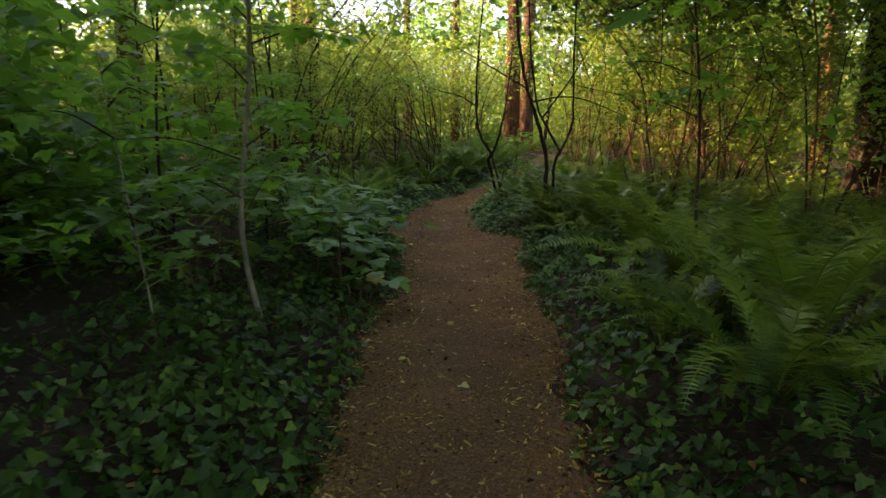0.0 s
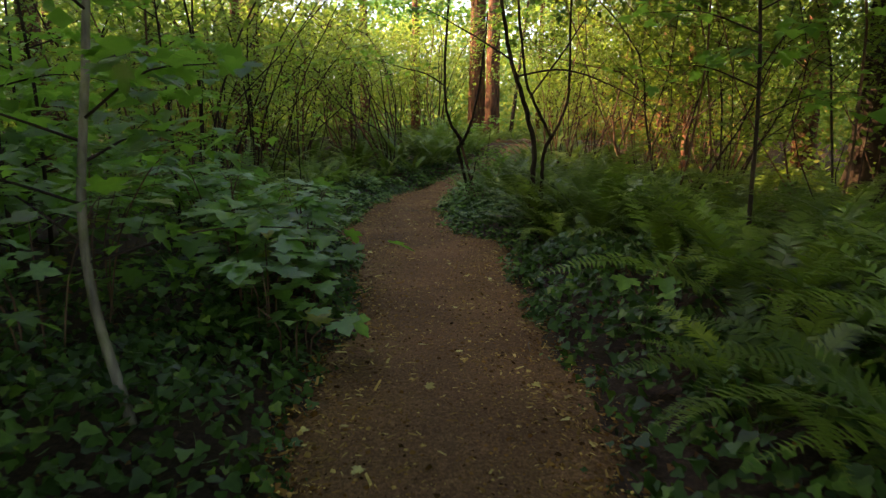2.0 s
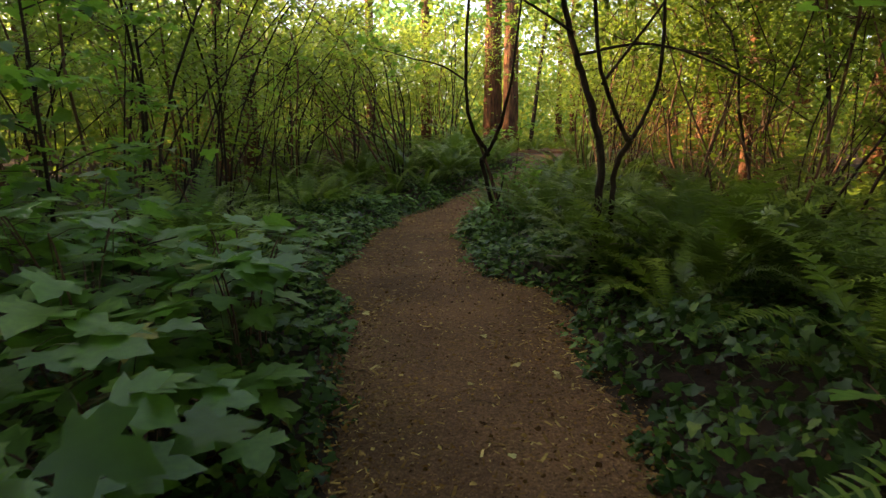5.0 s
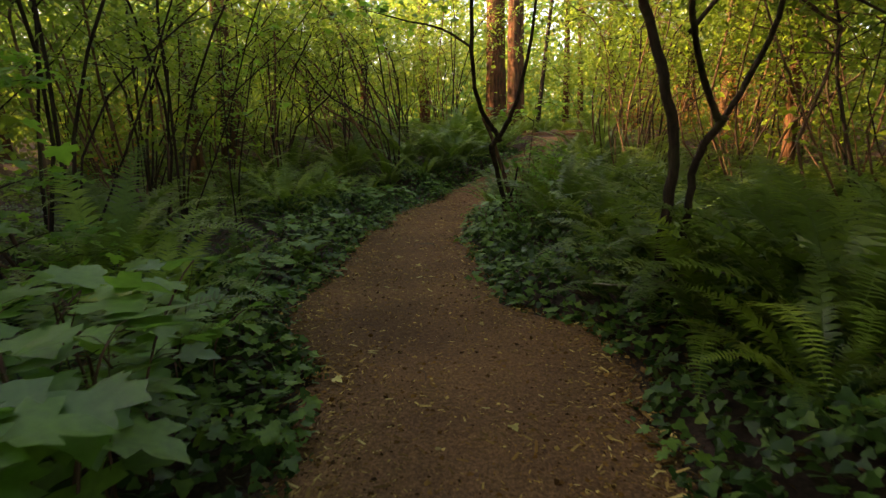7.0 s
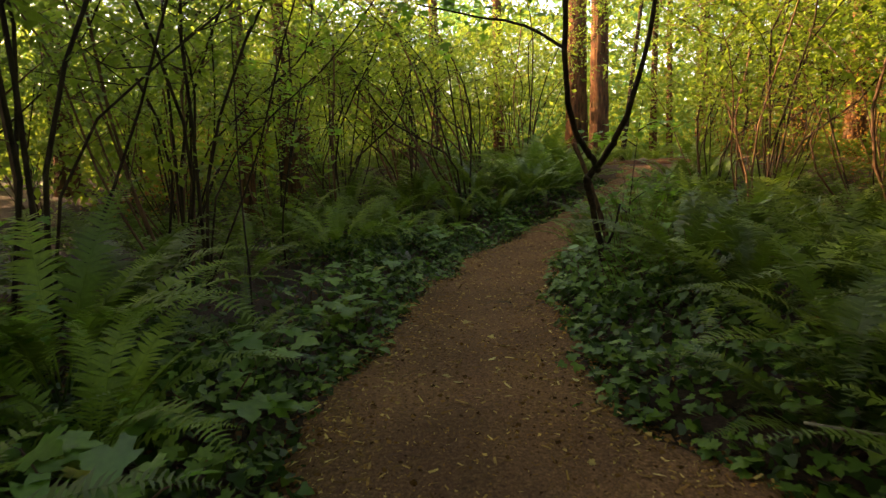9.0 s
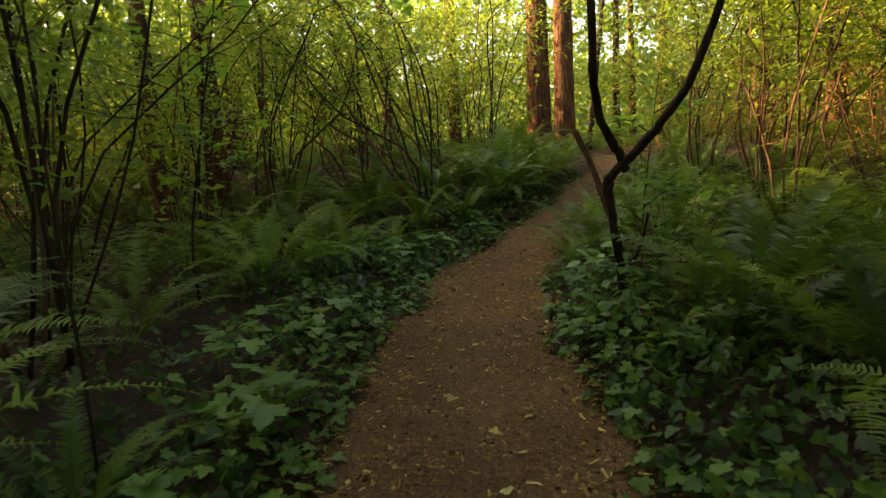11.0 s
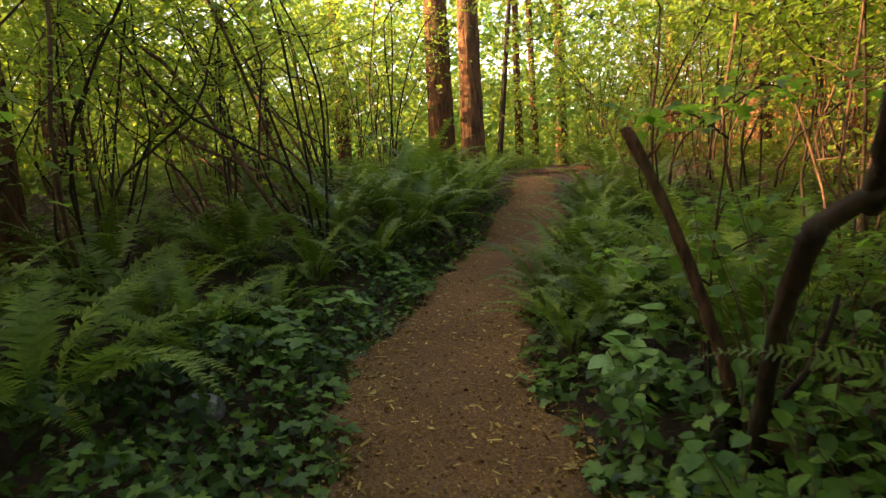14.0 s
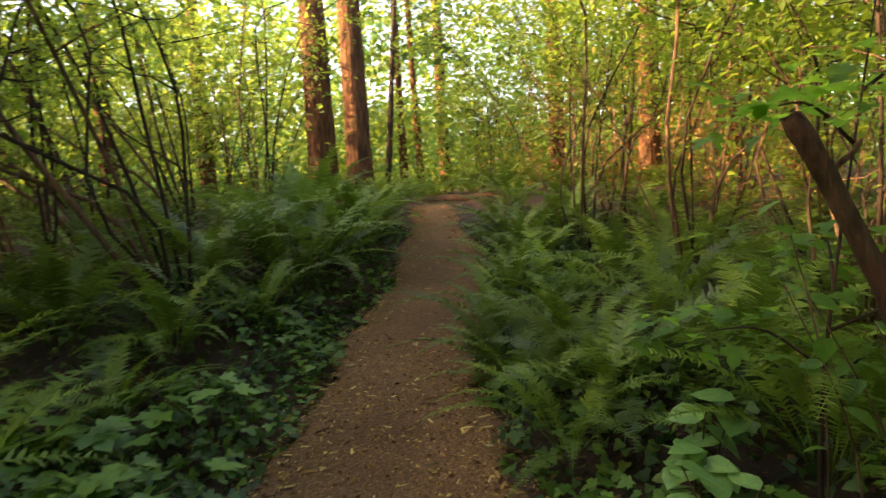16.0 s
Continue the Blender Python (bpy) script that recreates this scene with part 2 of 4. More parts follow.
T_LOBED = fan([(0, 0.08), (0.2, 0.0), (0.4, 0.0), (0.3, 0.17), (0.54, 0.26), (0.5, 0.4), (0.55, 0.56), (0.4, 0.54), (0.22, 0.5), (0.26, 0.66), (0.22, 0.76), (0.12, 0.84), (0.0, 1.0)], 0.16, 0.22)
T_IVY = fan([(0, 0.1), (0.36, 0.03), (0.5, 0.3), (0.27, 0.5), (0.26, 0.68), (0.0, 1.0)], 0.16, 0.2)
T_OVAL = fan([(0, 0.0), (0.2, 0.16), (0.3, 0.42), (0.22, 0.7), (0.0, 1.0)], 0.22, 0.3)
T_SMALL = (np.array([(0, 0, 0), (0.3, 0.42, 0.06), (0, 1, -0.16), (-0.3, 0.42, 0.06)]), np.array([(0, 1, 2), (0, 2, 3)]))
T_CHIP = (np.array([(-0.12, 0, 0), (0.12, 0.02, 0), (0.1, 1, 0.05), (-0.09, 0.94, 0.04), (0, 0.5, 0.09)]), np.array([(0, 1, 4), (1, 2, 4), (2, 3, 4), (3, 0, 4)]))


def smooth_line(points, count):
    """A rounded line through the points (Catmull-Rom), as an array."""
    p = np.array(points, float)
    p = np.vstack([2 * p[0] - p[1], p, 2 * p[-1] - p[-2]])
    out = []
    segs = len(p) - 3
    for u in np.linspace(0, segs - 1e-6, count):
        i = int(u)
        w = u - i
        a, b, c, d = p[i:i + 4]
        out.append(0.5 * (2 * b + (c - a) * w + (2 * a - 5 * b + 4 * c - d) * w * w + (3 * b - a - 3 * c + d) * w ** 3))
    return np.array(out)


def tube(points, radii, sides=8, rough=0.0, seed=0):
    """A tapered, slightly knobbly stem along a line: verts and quads, with closed ends."""
    p = np.asarray(points, float)
    r = np.interp(np.linspace(0, 1, len(p)), np.linspace(0, 1, len(radii)), radii)
    g = np.random.default_rng(seed)
    t = unit(np.gradient(p, axis=0))
    ref = np.array([0.31, 0.87, 0.12])
    a = unit(np.cross(t, ref))
    b = np.cross(t, a)
    ang = np.linspace(0, 2 * np.pi, sides, endpoint=False)
    jitter = 1 + rough * g.standard_normal((len(p), sides))
    ring = p[:, None] + (r[:, None] * jitter)[:, :, None] * (np.cos(ang)[None, :, None] * a[:, None] + np.sin(ang)[None, :, None] * b[:, None])
    v = np.vstack([ring.reshape(-1, 3), p[:1], p[-1:]])
    f = []
    for i in range(len(p) - 1):
        for k in range(sides):
            n = (k + 1) % sides
            f.append((i * sides + k, i * sides + n, (i + 1) * sides + n, (i + 1) * sides + k))
    e = len(p) * sides
    for k in range(0, sides, 2):
        f.append((e, (k + 2) % sides, k + 1, k))
        o = (len(p) - 1) * sides
        f.append((e + 1, o + k, o + k + 1, o + (k + 2) % sides))
    return v, np.array(f)


def joined(pieces):
    vs, fs, n = [], [], 0
    for v, f in pieces:
        vs.append(v)
        fs.append(f + n)
        n += len(v)
    return np.vstack(vs), np.vstack(fs)


def part(name, mesh, parent, label=""):
    ob = new(name, mesh)
    ob.parent = parent
    if label:
        ob["label"] = label
    return ob


def thing(name, label, category, at=(0, 0, 0), group="", kind=""):
    ob = new(name)
    ob.location = at
    return tagged(ob, label, category, group, kind)


# ================= the plan: path edges and the lie of the land =================
EDGE_Y = [-60, -1, 2.1, 3.2, 4.3, 6.2, 7.4, 8.4, 9.3, 10.0, 11, 12, 13, 14, 15, 16, 17, 18, 18.8, 20.1, 22.2, 24.2]
EDGE_L = [-0.3, 0.05, 0.03, -0.12, -0.16, -0.2, -0.32, -0.56, -0.9, -0.98, -0.98, -0.96, -0.94, -0.84, -0.78, -0.56, -0.16, 0.28, 0.78, 1.35, 2.2, 2.9]
EDGE_R = [0.9, 1.1, 1.09, 1.15, 1.18, 1.12, 1.06, 1.2, 1.08, 0.58, 0.4, 0.32, 0.24, 0.31, 0.42, 0.62, 1.02, 1.48, 1.9, 2.5, 3.0, 3.6]


def edges(y):
    y = np.asarray(y, float)
    wob = 0.05 * np.sin(y * 2.3 + 0.4) + 0.035 * np.sin(y * 5.9) + 0.022 * np.sin(y * 13.1 + 1.2) + 0.012 * np.sin(y * 29)
    wob2 = 0.05 * np.sin(y * 2.7 + 2.0) + 0.035 * np.sin(y * 6.7 + 1) + 0.022 * np.sin(y * 14.7) + 0.012 * np.sin(y * 31 + 2)
    return np.interp(y, EDGE_Y, EDGE_L) + wob, np.interp(y, EDGE_Y, EDGE_R) + wob2


def beside(x, y):
    """How far a place lies outside the path (metres); negative on it."""
    lo, hi = edges(y)
    d = np.maximum(lo - x, x - hi)
    return np.where(np.asarray(y) > 24.3, np.maximum(d, 0.6), d)


def lump(x, y, f, k):
    return np.sin(x * f + k) * np.cos(y * f * 1.13 + 1.7 * k) + 0.5 * np.sin(x * f * 2.3 + y * f * 1.7 + k * 3)


def land(x, y):
    x, y = np.asarray(x, float), np.asarray(y, float)
    rise = 0.157 * np.clip(y - 17.0, 0, 7.2)
    u = np.clip((y - 15.5) / 3.0, 0, 1)
    rise = rise * (0.4 + 0.6 * u)
    d = np.clip(beside(x, y) / 1.3, 0, 1)
    bank = 0.14 * d * d * (3 - 2 * d)
    far = np.clip((np.abs(x) - 3) / 25, 0, 1)
    return rise + bank + d * (0.04 * lump(x, y, 1.3, 0.3) + 0.25 * far * lump(x, y, 0.28, 1.0))


def axis(lo, hi, step, far):
    inner = np.arange(lo, hi + step / 2, step)
    out, d, s = [], 0.0, step
    while d < far:
        s *= 1.35
        d += s
        out.append(d)
    out = np.array(out)
    return np.concatenate([lo - out[::-1], inner, hi + out])


gx, gy = axis(-9, 9, 0.15, 400), axis(-4, 27, 0.15, 400)
GX, GY = np.meshgrid(gx, gy)
on_path = np.clip(-beside(GX, GY) / 0.12, 0, 1)
GZ = land(GX, GY) - 0.05 * on_path
nx, ny = len(gx), len(gy)
ii = np.arange(nx * ny).reshape(ny, nx)
ground_faces = np.stack([ii[:-1, :-1], ii[:-1, 1:], ii[1:, 1:], ii[1:, :-1]], -1).reshape(-1, 4)
ground = new("ground", mesh_of("ground", np.stack([GX, GY, GZ], -1).reshape(-1, 3), ground_faces, M_SOIL, True))
tagged(ground, "dark brown forest soil under leaf litter and ivy", "ground", kind="structure")

# the path: a slightly dished sheet of mulch
py = np.arange(-5, 24.21, 0.045)
pu = np.linspace(-0.09, 1.09, 34)
lo, hi = edges(py)
PX = lo[:, None] + (hi - lo)[:, None] * pu[None]
PY = np.repeat(py[:, None], len(pu), 1)
edge_drop = np.clip((np.abs(pu - 0.5) - 0.5) / 0.09, 0, 1)
PZ = land(PX, PY) + 0.012 - 0.05 * edge_drop[None] + 0.02 * (np.abs(pu - 0.5)[None] * 2) ** 2
PZ = PZ + 0.008 * lump(PX, PY, 3.1, 0.7) + 0.004 * lump(PX, PY, 9.0, 2.0) + rng.normal(0, 0.0022, PX.shape)
ii = np.arange(PX.size).reshape(PX.shape)
path_faces = np.stack([ii[:-1, :-1], ii[:-1, 1:], ii[1:, 1:], ii[1:, :-1]], -1).reshape(-1, 4)
footpath = new("path", mesh_of("path", np.stack([PX, PY, PZ], -1).reshape(-1, 3), path_faces, M_PATH, True))
tagged(footpath, "trodden brown bark mulch footpath winding between ferns and ivy", "footpath", kind="structure")


def path_z(x, y):
    lo, hi = edges(y)
    u = (x - lo) / (hi - lo)
    return land(x, y) + 0.012 + 0.02 * (np.abs(u - 0.5) * 2) ** 2 + 0.008 * lump(x, y, 3.1, 0.7) + 0.004 * lump(x, y, 9.0, 2.0)


# ================= ferns =================
def frond_mesh(length, rise, arch, sway, pairs, seed, wide=1.0):
    """One sword-fern frond: an arching stalk with many narrow leaflets on both sides. Grows from the origin along +y."""
    g = np.random.default_rng(seed)
    n = 26
    u = np.linspace(0, 1, n)
    ang = radians(rise) - radians(arch) * u ** 1.3
    step = length / (n - 1)
    yy = np.concatenate([[0], np.cumsum(np.cos(ang[:-1]) * step)])
    zz = np.concatenate([[0], np.cumsum(np.sin(ang[:-1]) * step)])
    xx = sway * length * u ** 2
    line = np.stack([xx, yy, zz], -1)
    stalk = tube(line[::2] if wide < 2 else line[::6], [0.0045, 0.003, 0.0012], 4)
    pu_ = np.linspace(0.13, 0.99, pairs)
    cs = np.stack([np.interp(pu_, u, line[:, k]) for k in range(3)], -1)
    tan = unit(np.stack([np.interp(pu_, u, np.gradient(line[:, k])) for k in range(3)], -1))
    side = unit(np.cross(tan, np.array([0, 0, 1.0])[None]))
    nor = np.cross(side, tan)
    shape = np.clip((pu_ - 0.1) / 0.22, 0.25, 1) * np.clip((1.02 - pu_) / 0.6, 0.03, 1) ** 0.75
    blade = (np.array([(-0.1 * wide, 0, 0), (0.1 * wide, 0.0, 0), (0.075 * wide, 0.55, 0.03), (0, 1, -0.1), (-0.09 * wide, 0.5, 0.03)]), np.array([(0, 1, 2), (0, 2, 4), (2, 3, 4)]))
    vs = []
    for sgn in (-1, 1):
        tip = side * sgn + tan * 0.32 + nor * (0.1 + 0.12 * g.standard_normal((pairs, 1))) + 0.1 * g.standard_normal((pairs, 3))
        vs.append(leaves(blade, cs, tip, nor + side * sgn * -0.25, 0.098 * (length / 1.0) ** 0.4 * shape * g.uniform(0.88, 1.1, pairs)))
    v, f = joined(vs)
    sv, sf = stalk
    tri = np.vstack([sf[:, [0, 1, 2]], sf[:, [0, 2, 3]]])
    return joined([(v, f), (sv, tri)])


FROND_SETS = []
for k in range(9):
    length = [0.75, 0.95, 1.1, 1.25, 0.85, 1.0, 1.15, 0.6, 1.05][k]
    rise = [64, 69, 73, 67, 44, 80, 60, 53, 49][k]
    arch = [88, 98, 108, 92, 60, 84, 86, 78, 84][k]
    data = frond_mesh(length, rise, arch, [0.1, -0.12, 0.06, -0.05, 0.14, -0.03, 0.1, -0.1, -0.15][k], int(34 + length * 14), 50 + k)
    FROND_SETS.append((mesh_of("frond", data[0], data[1], M_FERN), mesh_of("frond", data[0], data[1], M_FERN_LIT)))


def sword_fern(x, y, size=1.0, fronds=14, seed=0, lit_tone=False):
    g = np.random.default_rng(seed + 1000)
    z = float(land(x, y)) - 0.02
    fern = thing("sword_fern", "light green sword fern with arching fronds, bright light put into its colour" if lit_tone else "dark green sword fern with arching fronds among ivy", "fern", (x, y, z), "sword ferns beside the path")
    fern.scale = (size, size, size)
    fern.rotation_euler = (0, 0, g.uniform(0, 6.28))
    for i in range(fronds):
        k = int(g.integers(0, len(FROND_SETS)))
        f = part("frond", FROND_SETS[k][1 if lit_tone else 0], fern)
        a = i * 2.39996 + g.uniform(-0.25, 0.25)
        lean = g.uniform(-14, 16)
        f.location = (0.05 * math.cos(a + 1.57), 0.05 * math.sin(a + 1.57), 0.02)
        f.rotation_euler = (radians(-lean), radians(g.uniform(-14, 14)), a)
        s = g.uniform(0.8, 1.12)
        f.scale = (s, s, s)
    return fern


# right of the path, then left: place, size, number of fronds
FERNS = []
FERNS += [
    (2.3, 2.95, 1.1, 15), (2.75, 3.5, 1.25, 18), (2.0, 4.0, 1.1, 16), (3.3, 4.6, 1.25, 16), (2.55, 5.1, 1.15, 16), (3.6, 6.2, 1.2, 14), (4.6, 5.4, 1.2, 12),
    (2.5, 6.5, 1.0, 14), (3.2, 7.6, 1.1, 14), (4.6, 7.4, 1.2, 12), (1.95, 7.9, 0.85, 12), (2.3, 9.3, 1.15, 16), (1.8, 10.1, 0.95, 14), (1.85, 8.75, 1.4, 20),
    (2.3, 8.35, 1.35, 18), (1.5, 9.65, 1.0, 14), (2.9, 8.6, 1.3, 15), (3.6, 8.8, 1.2, 14), (2.9, 9.9, 1.15, 14), (3.5, 10.8, 1.15, 14),
]
FERNS += [
    (1.85, 11.6, 1.05, 14), (2.7, 11.9, 1.1, 14), (4.3, 9.2, 1.2, 12), (4.2, 12.1, 1.1, 12), (1.5, 12.3, 0.95, 12), (2.4, 13.6, 1.1, 14), (3.3, 13.4, 1.1, 12),
    (1.65, 14.5, 0.9, 12), (0.88, 15.35, 0.75, 12), (1.3, 15.6, 1.1, 18), (1.12, 16.5, 0.85, 16), (1.5, 17.3, 1.0, 16), (1.95, 18.1, 1.0, 16), (2.35, 18.7, 0.95, 14),
    (2.1, 15.3, 1.05, 15), (2.9, 15.1, 1.05, 14), (1.65, 16.5, 0.95, 15), (2.5, 16.6, 1.1, 16), (3.5, 16.2, 1.1, 13), (2.2, 17.6, 0.9, 14),
]
FERNS += [
    (3.1, 17.9, 1.05, 14), (2.75, 19.0, 0.9, 14), (2.95, 19.9, 1.1, 15), (3.3, 20.6, 1.1, 14), (3.6, 19.7, 1.05, 14), (3.4, 21.2, 0.9, 13), (4.4, 20.8, 1.1, 12),
    (4.2, 22.4, 1.0, 12), (4.4, 18.4, 1.1, 12), (-1.75, 9.0, 0.85, 14), (-2.5, 9.7, 1.15, 16), (-1.8, 10.5, 0.65, 11), (-3.1, 10.9, 1.15, 13), (-3.0, 12.9, 0.9, 12),
    (-2.5, 14.6, 1.25, 18), (-1.9, 15.6, 0.8, 13), (-3.4, 15.4, 1.15, 13), (-2.5, 16.6, 1.1, 14), (-1.5, 16.8, 0.6, 11), (-1.2, 17.9, 0.85, 14),
]
FERNS += [
    (-0.5, 18.4, 0.75, 12), (-0.1, 19.3, 1.05, 17), (-0.95, 19.2, 1.1, 15), (0.55, 20.3, 1.3, 22), (1.0, 21.1, 1.3, 22), (0.1, 21.0, 1.25, 18), (1.5, 22.0, 1.2, 18),
    (0.6, 22.1, 1.3, 18), (0.2, 19.7, 1.1, 16), (-2.1, 18.3, 1.1, 13), (-3.4, 17.6, 1.1, 12), (-2.2, 20.3, 1.1, 12), (1.9, 23.1, 1.0, 14), (-1.46, 11.4, 0.5, 10),
    (-1.55, 7.9, 0.8, 11), (4.9, 24.3, 1.0, 12), (3.1, 25.1, 0.8, 12), (3.9, 25.6, 0.9, 12), (2.3, 24.9, 0.9, 12),
]
# ferns that get the brighter green, as if standing in better light
LIT_FERNS = {(0.88, 15.35), (-1.46, 11.4), (0.55, 20.3), (1.0, 21.1), (0.1, 21.0), (1.5, 22.0), (-2.5, 14.6), (-1.75, 9.0), (-2.5, 9.7), (2.2, 17.6), (-1.9, 15.6), (2.1, 15.3), (1.65, 14.5)}
for n, (fx, fy, fs, fc) in enumerate(FERNS):
    roomy = float(beside(fx, fy)) > 0.95
    sword_fern(fx, fy, fs * (1.32 if roomy else 1.1), fc + (5 if roomy else 3), n, (fx, fy) in LIT_FERNS)

# ================= ivy and litter beside the path =================
def scatter(count, x0, x1, y0, y1, keep):
    x, y = rng.uniform(x0, x1, count), rng.uniform(y0, y1, count)
    ok = rng.uniform(0, 1, count) < keep(x, y)
    return x[ok], y[ok]


def mound(x, y):
    """How high the ivy piles up."""
    d = np.clip(beside(x, y) / 0.45, 0, 1)
    bank = 0.2 * np.exp(-((x - 1.75) / 0.55) ** 2 - ((y - 6.0) / 2.2) ** 2) + 0.16 * np.exp(-((x - 1.5) / 0.6) ** 2 - ((y - 9.8) / 1.6) ** 2)
    return d * (bank + 0.19 + 0.13 * lump(x, y, 1.9, 0.9) + 0.08 * lump(x, y, 4.3, 2.0)).clip(0.04, 0.62)


def ivy_keep(x, y):
    d = beside(x, y)
    patch = np.clip(0.8 + 0.35 * lump(x, y, 1.1, 4.0), 0.15, 1)
    fringe = 0.07 + 0.1 * lump(x, y, 3.4, 1.3)
    bare = 1 - 0.93 * np.exp(-((x + 2.6) / 0.75) ** 2 - ((y - 13.1) / 0.9) ** 2) - 0.8 * np.exp(-((x + 2.5) / 0.6) ** 2 - ((y - 11.3) / 0.7) ** 2)
    return np.where(d < -0.1, 0, np.where(d < fringe, 0.12, 1)) * bare * patch * np.clip(1.5 - d / 1.9, 0.1, 1)


ix, iy = scatter(122000, -4.6, 5.2, -1.5, 22, ivy_keep)
top = rng.uniform(0, 1, len(ix)) ** 0.55
iz = land(ix, iy) + 0.015 + mound(ix, iy) * top
tips = np.stack([rng.normal(0, 1, len(ix)), rng.normal(0, 1, len(ix)), rng.normal(-0.35, 0.3, len(ix))], -1)
away = np.where(ix > (edges(iy)[0] + edges(iy)[1]) / 2, -1.0, 1.0)
nors = np.stack([0.35 * away + rng.normal(0, 0.55, len(ix)), rng.normal(-0.12, 0.55, len(ix)), np.full(len(ix), 1.0)], -1)
size = rng.uniform(0.045, 0.092, len(ix))
v, f = leaves(T_IVY, np.stack([ix, iy, iz], -1), tips, nors, size)
ivy = new("ivy_ground_cover", mesh_of("ivy_ground_cover", v, f, M_IVY))
tagged(ivy, "glossy dark green ivy covering the ground beside the path", "ivy", kind="stuff")

# low lobed leaves held level over the ivy along the further part of the path
wx, wy = scatter(15000, -3.2, 2.4, 7.5, 19.5, lambda x, y: np.where((beside(x, y) > 0.02) & (beside(x, y) < 1.0), np.clip(0.5 + 0.6 * lump(x, y, 1.7, 2.2), 0, 1) * (1.0 - 0.7 * beside(x, y)), 0.0))
wz = land(wx, wy) + mound(wx, wy) * 0.9 + rng.uniform(0.02, 0.1, len(wx))
v, f = leaves(T_LOBED, np.stack([wx, wy, wz], -1), rng.normal(0, 1, (len(wx), 3)) * (1, 1, 0.12) - (0, 0, 0.12), rng.normal(0, 0.22, (len(wx), 3)) + (0, 0, 1), rng.uniform(0.05, 0.105, len(wx)))
tagged(new("low_leafy_plants", mesh_of("low_leafy_plants", v, f, M_LOW)), "low fresh green plants with lobed leaves beside the path", "ground cover", kind="stuff")

lx, ly = scatter(22000, -6, 6.5, -3, 26, lambda x, y: np.where(beside(x, y) > -0.12, np.where(beside(x, y) < 0.25, 1.0, 0.6), 0.0))
v, f = leaves(T_SMALL, np.stack([lx, ly, land(lx, ly) + 0.03], -1), rng.normal(0, 1, (len(lx), 3)) * (1, 1, 0.15), np.stack([rng.normal(0, 0.25, len(lx)), rng.normal(0, 0.25, len(lx)), np.ones(len(lx))], -1), rng.uniform(0.03, 0.075, len(lx)))
tagged(new("leaf_litter", mesh_of("leaf_litter", v, f, M_LITTER)), "brown dead leaves lying on the forest soil", "leaf litter", kind="stuff")

# wood chips and crumbs on the path, thicker along its edges
cx, cy = scatter(130000, -1.6, 4.0, -1.5, 24, lambda x, y: np.where(beside(x, y) < 0.12, np.clip(1.15 + beside(x, y) * 1.6, 0.4, 1.0), 0.0))
v, f = leaves(T_CHIP, np.stack([cx, cy, path_z(cx, cy) + 0.005], -1), rng.normal(0, 1, (len(cx), 3)) * (1, 1, 0.12), np.stack([rng.normal(0, 0.2, len(cx)), rng.normal(0, 0.2, len(cx)), np.ones(len(cx))], -1), rng.gamma(2.2, 0.011, len(cx)).clip(0.012, 0.085))
tagged(new("wood_chips", mesh_of("wood_chips", v, f, M_CHIP)), "small pale and brown wood chips strewn over the path", "wood chips", kind="stuff")

T_CRUMB = (np.array([(-0.4, 0, 0), (0.35, 0.1, 0), (0.45, 0.7, 0.05), (-0.3, 0.9, 0.02), (0, 0.45, 0.3)]), np.array([(0, 1, 4), (1, 2, 4), (2, 3, 4), (3, 0, 4)]))
cx, cy = scatter(95000, -1.7, 2.6, 1.0, 18, lambda x, y: np.where(beside(x, y) < 0.22, np.clip(0.9 + beside(x, y) * 0.8, 0.3, 1.0), 0.0))
v, f = leaves(T_CRUMB, np.stack([cx, cy, path_z(cx, cy) + 0.001], -1), rng.normal(0, 1, (len(cx), 3)) * (1, 1, 0.2), np.stack([rng.normal(0, 0.3, len(cx)), rng.normal(0, 0.3, len(cx)), np.ones(len(cx))], -1), rng.gamma(2.0, 0.006, len(cx)).clip(0.006, 0.04))
tagged(new("bark_crumbs", mesh_of("bark_crumbs", v, f, M_CRUMB)), "brown and dark crumbs of bark covering the path", "bark mulch", kind="stuff")

# fallen leaves on the path, each its own thing
FALLEN = [mesh_of("fallen_leaf", *t, M_FALLEN) for t in (T_LOBED, T_IVY, T_OVAL)]
fallen_at = [(0.37, 3.42), (0.3, 5.28), (0.13, 7.75), (-0.45, 10.6), (-0.12, 10.9), (0.12, 9.95), (0.05, 9.1), (-0.6, 14.9), (0.3, 13.4), (-0.35, 4.6), (-0.2, 4.05), (1.2, 4.45), (1.0, 4.65), (0.55, 6.2), (0.42, 5.85),
             (0.4, 9.55), (-0.2, 11.5), (-0.65, 15.2), (0.53, 15.6), (0.07, 17.0), (0.55, 13.9), (0.3, 13.7)]
lo_hi = [(float(edges(yy)[0]), float(edges(yy)[1]), yy) for yy in rng.uniform(1.5, 20, 46)]
fallen_at += [(a + (b - a) * rng.uniform(0.02, 0.98), yy) for a, b, yy in lo_hi]
for n, (lx_, ly_) in enumerate(fallen_at):
    leaf = new("fallen_leaf", FALLEN[n % 3])
    s = rng.uniform(0.04, 0.085)
    leaf.matrix_basis = pose(lx_, ly_, float(path_z(lx_, ly_)) + 0.012, rng.uniform(-12, 12), rng.uniform(-12, 12), rng.uniform(0, 360)) @ Matrix.Diagonal((s, s, s, 1))
    tagged(leaf, "pale yellowish fallen leaf lying on the mulch path", "fallen leaf", "fallen leaves on the path")

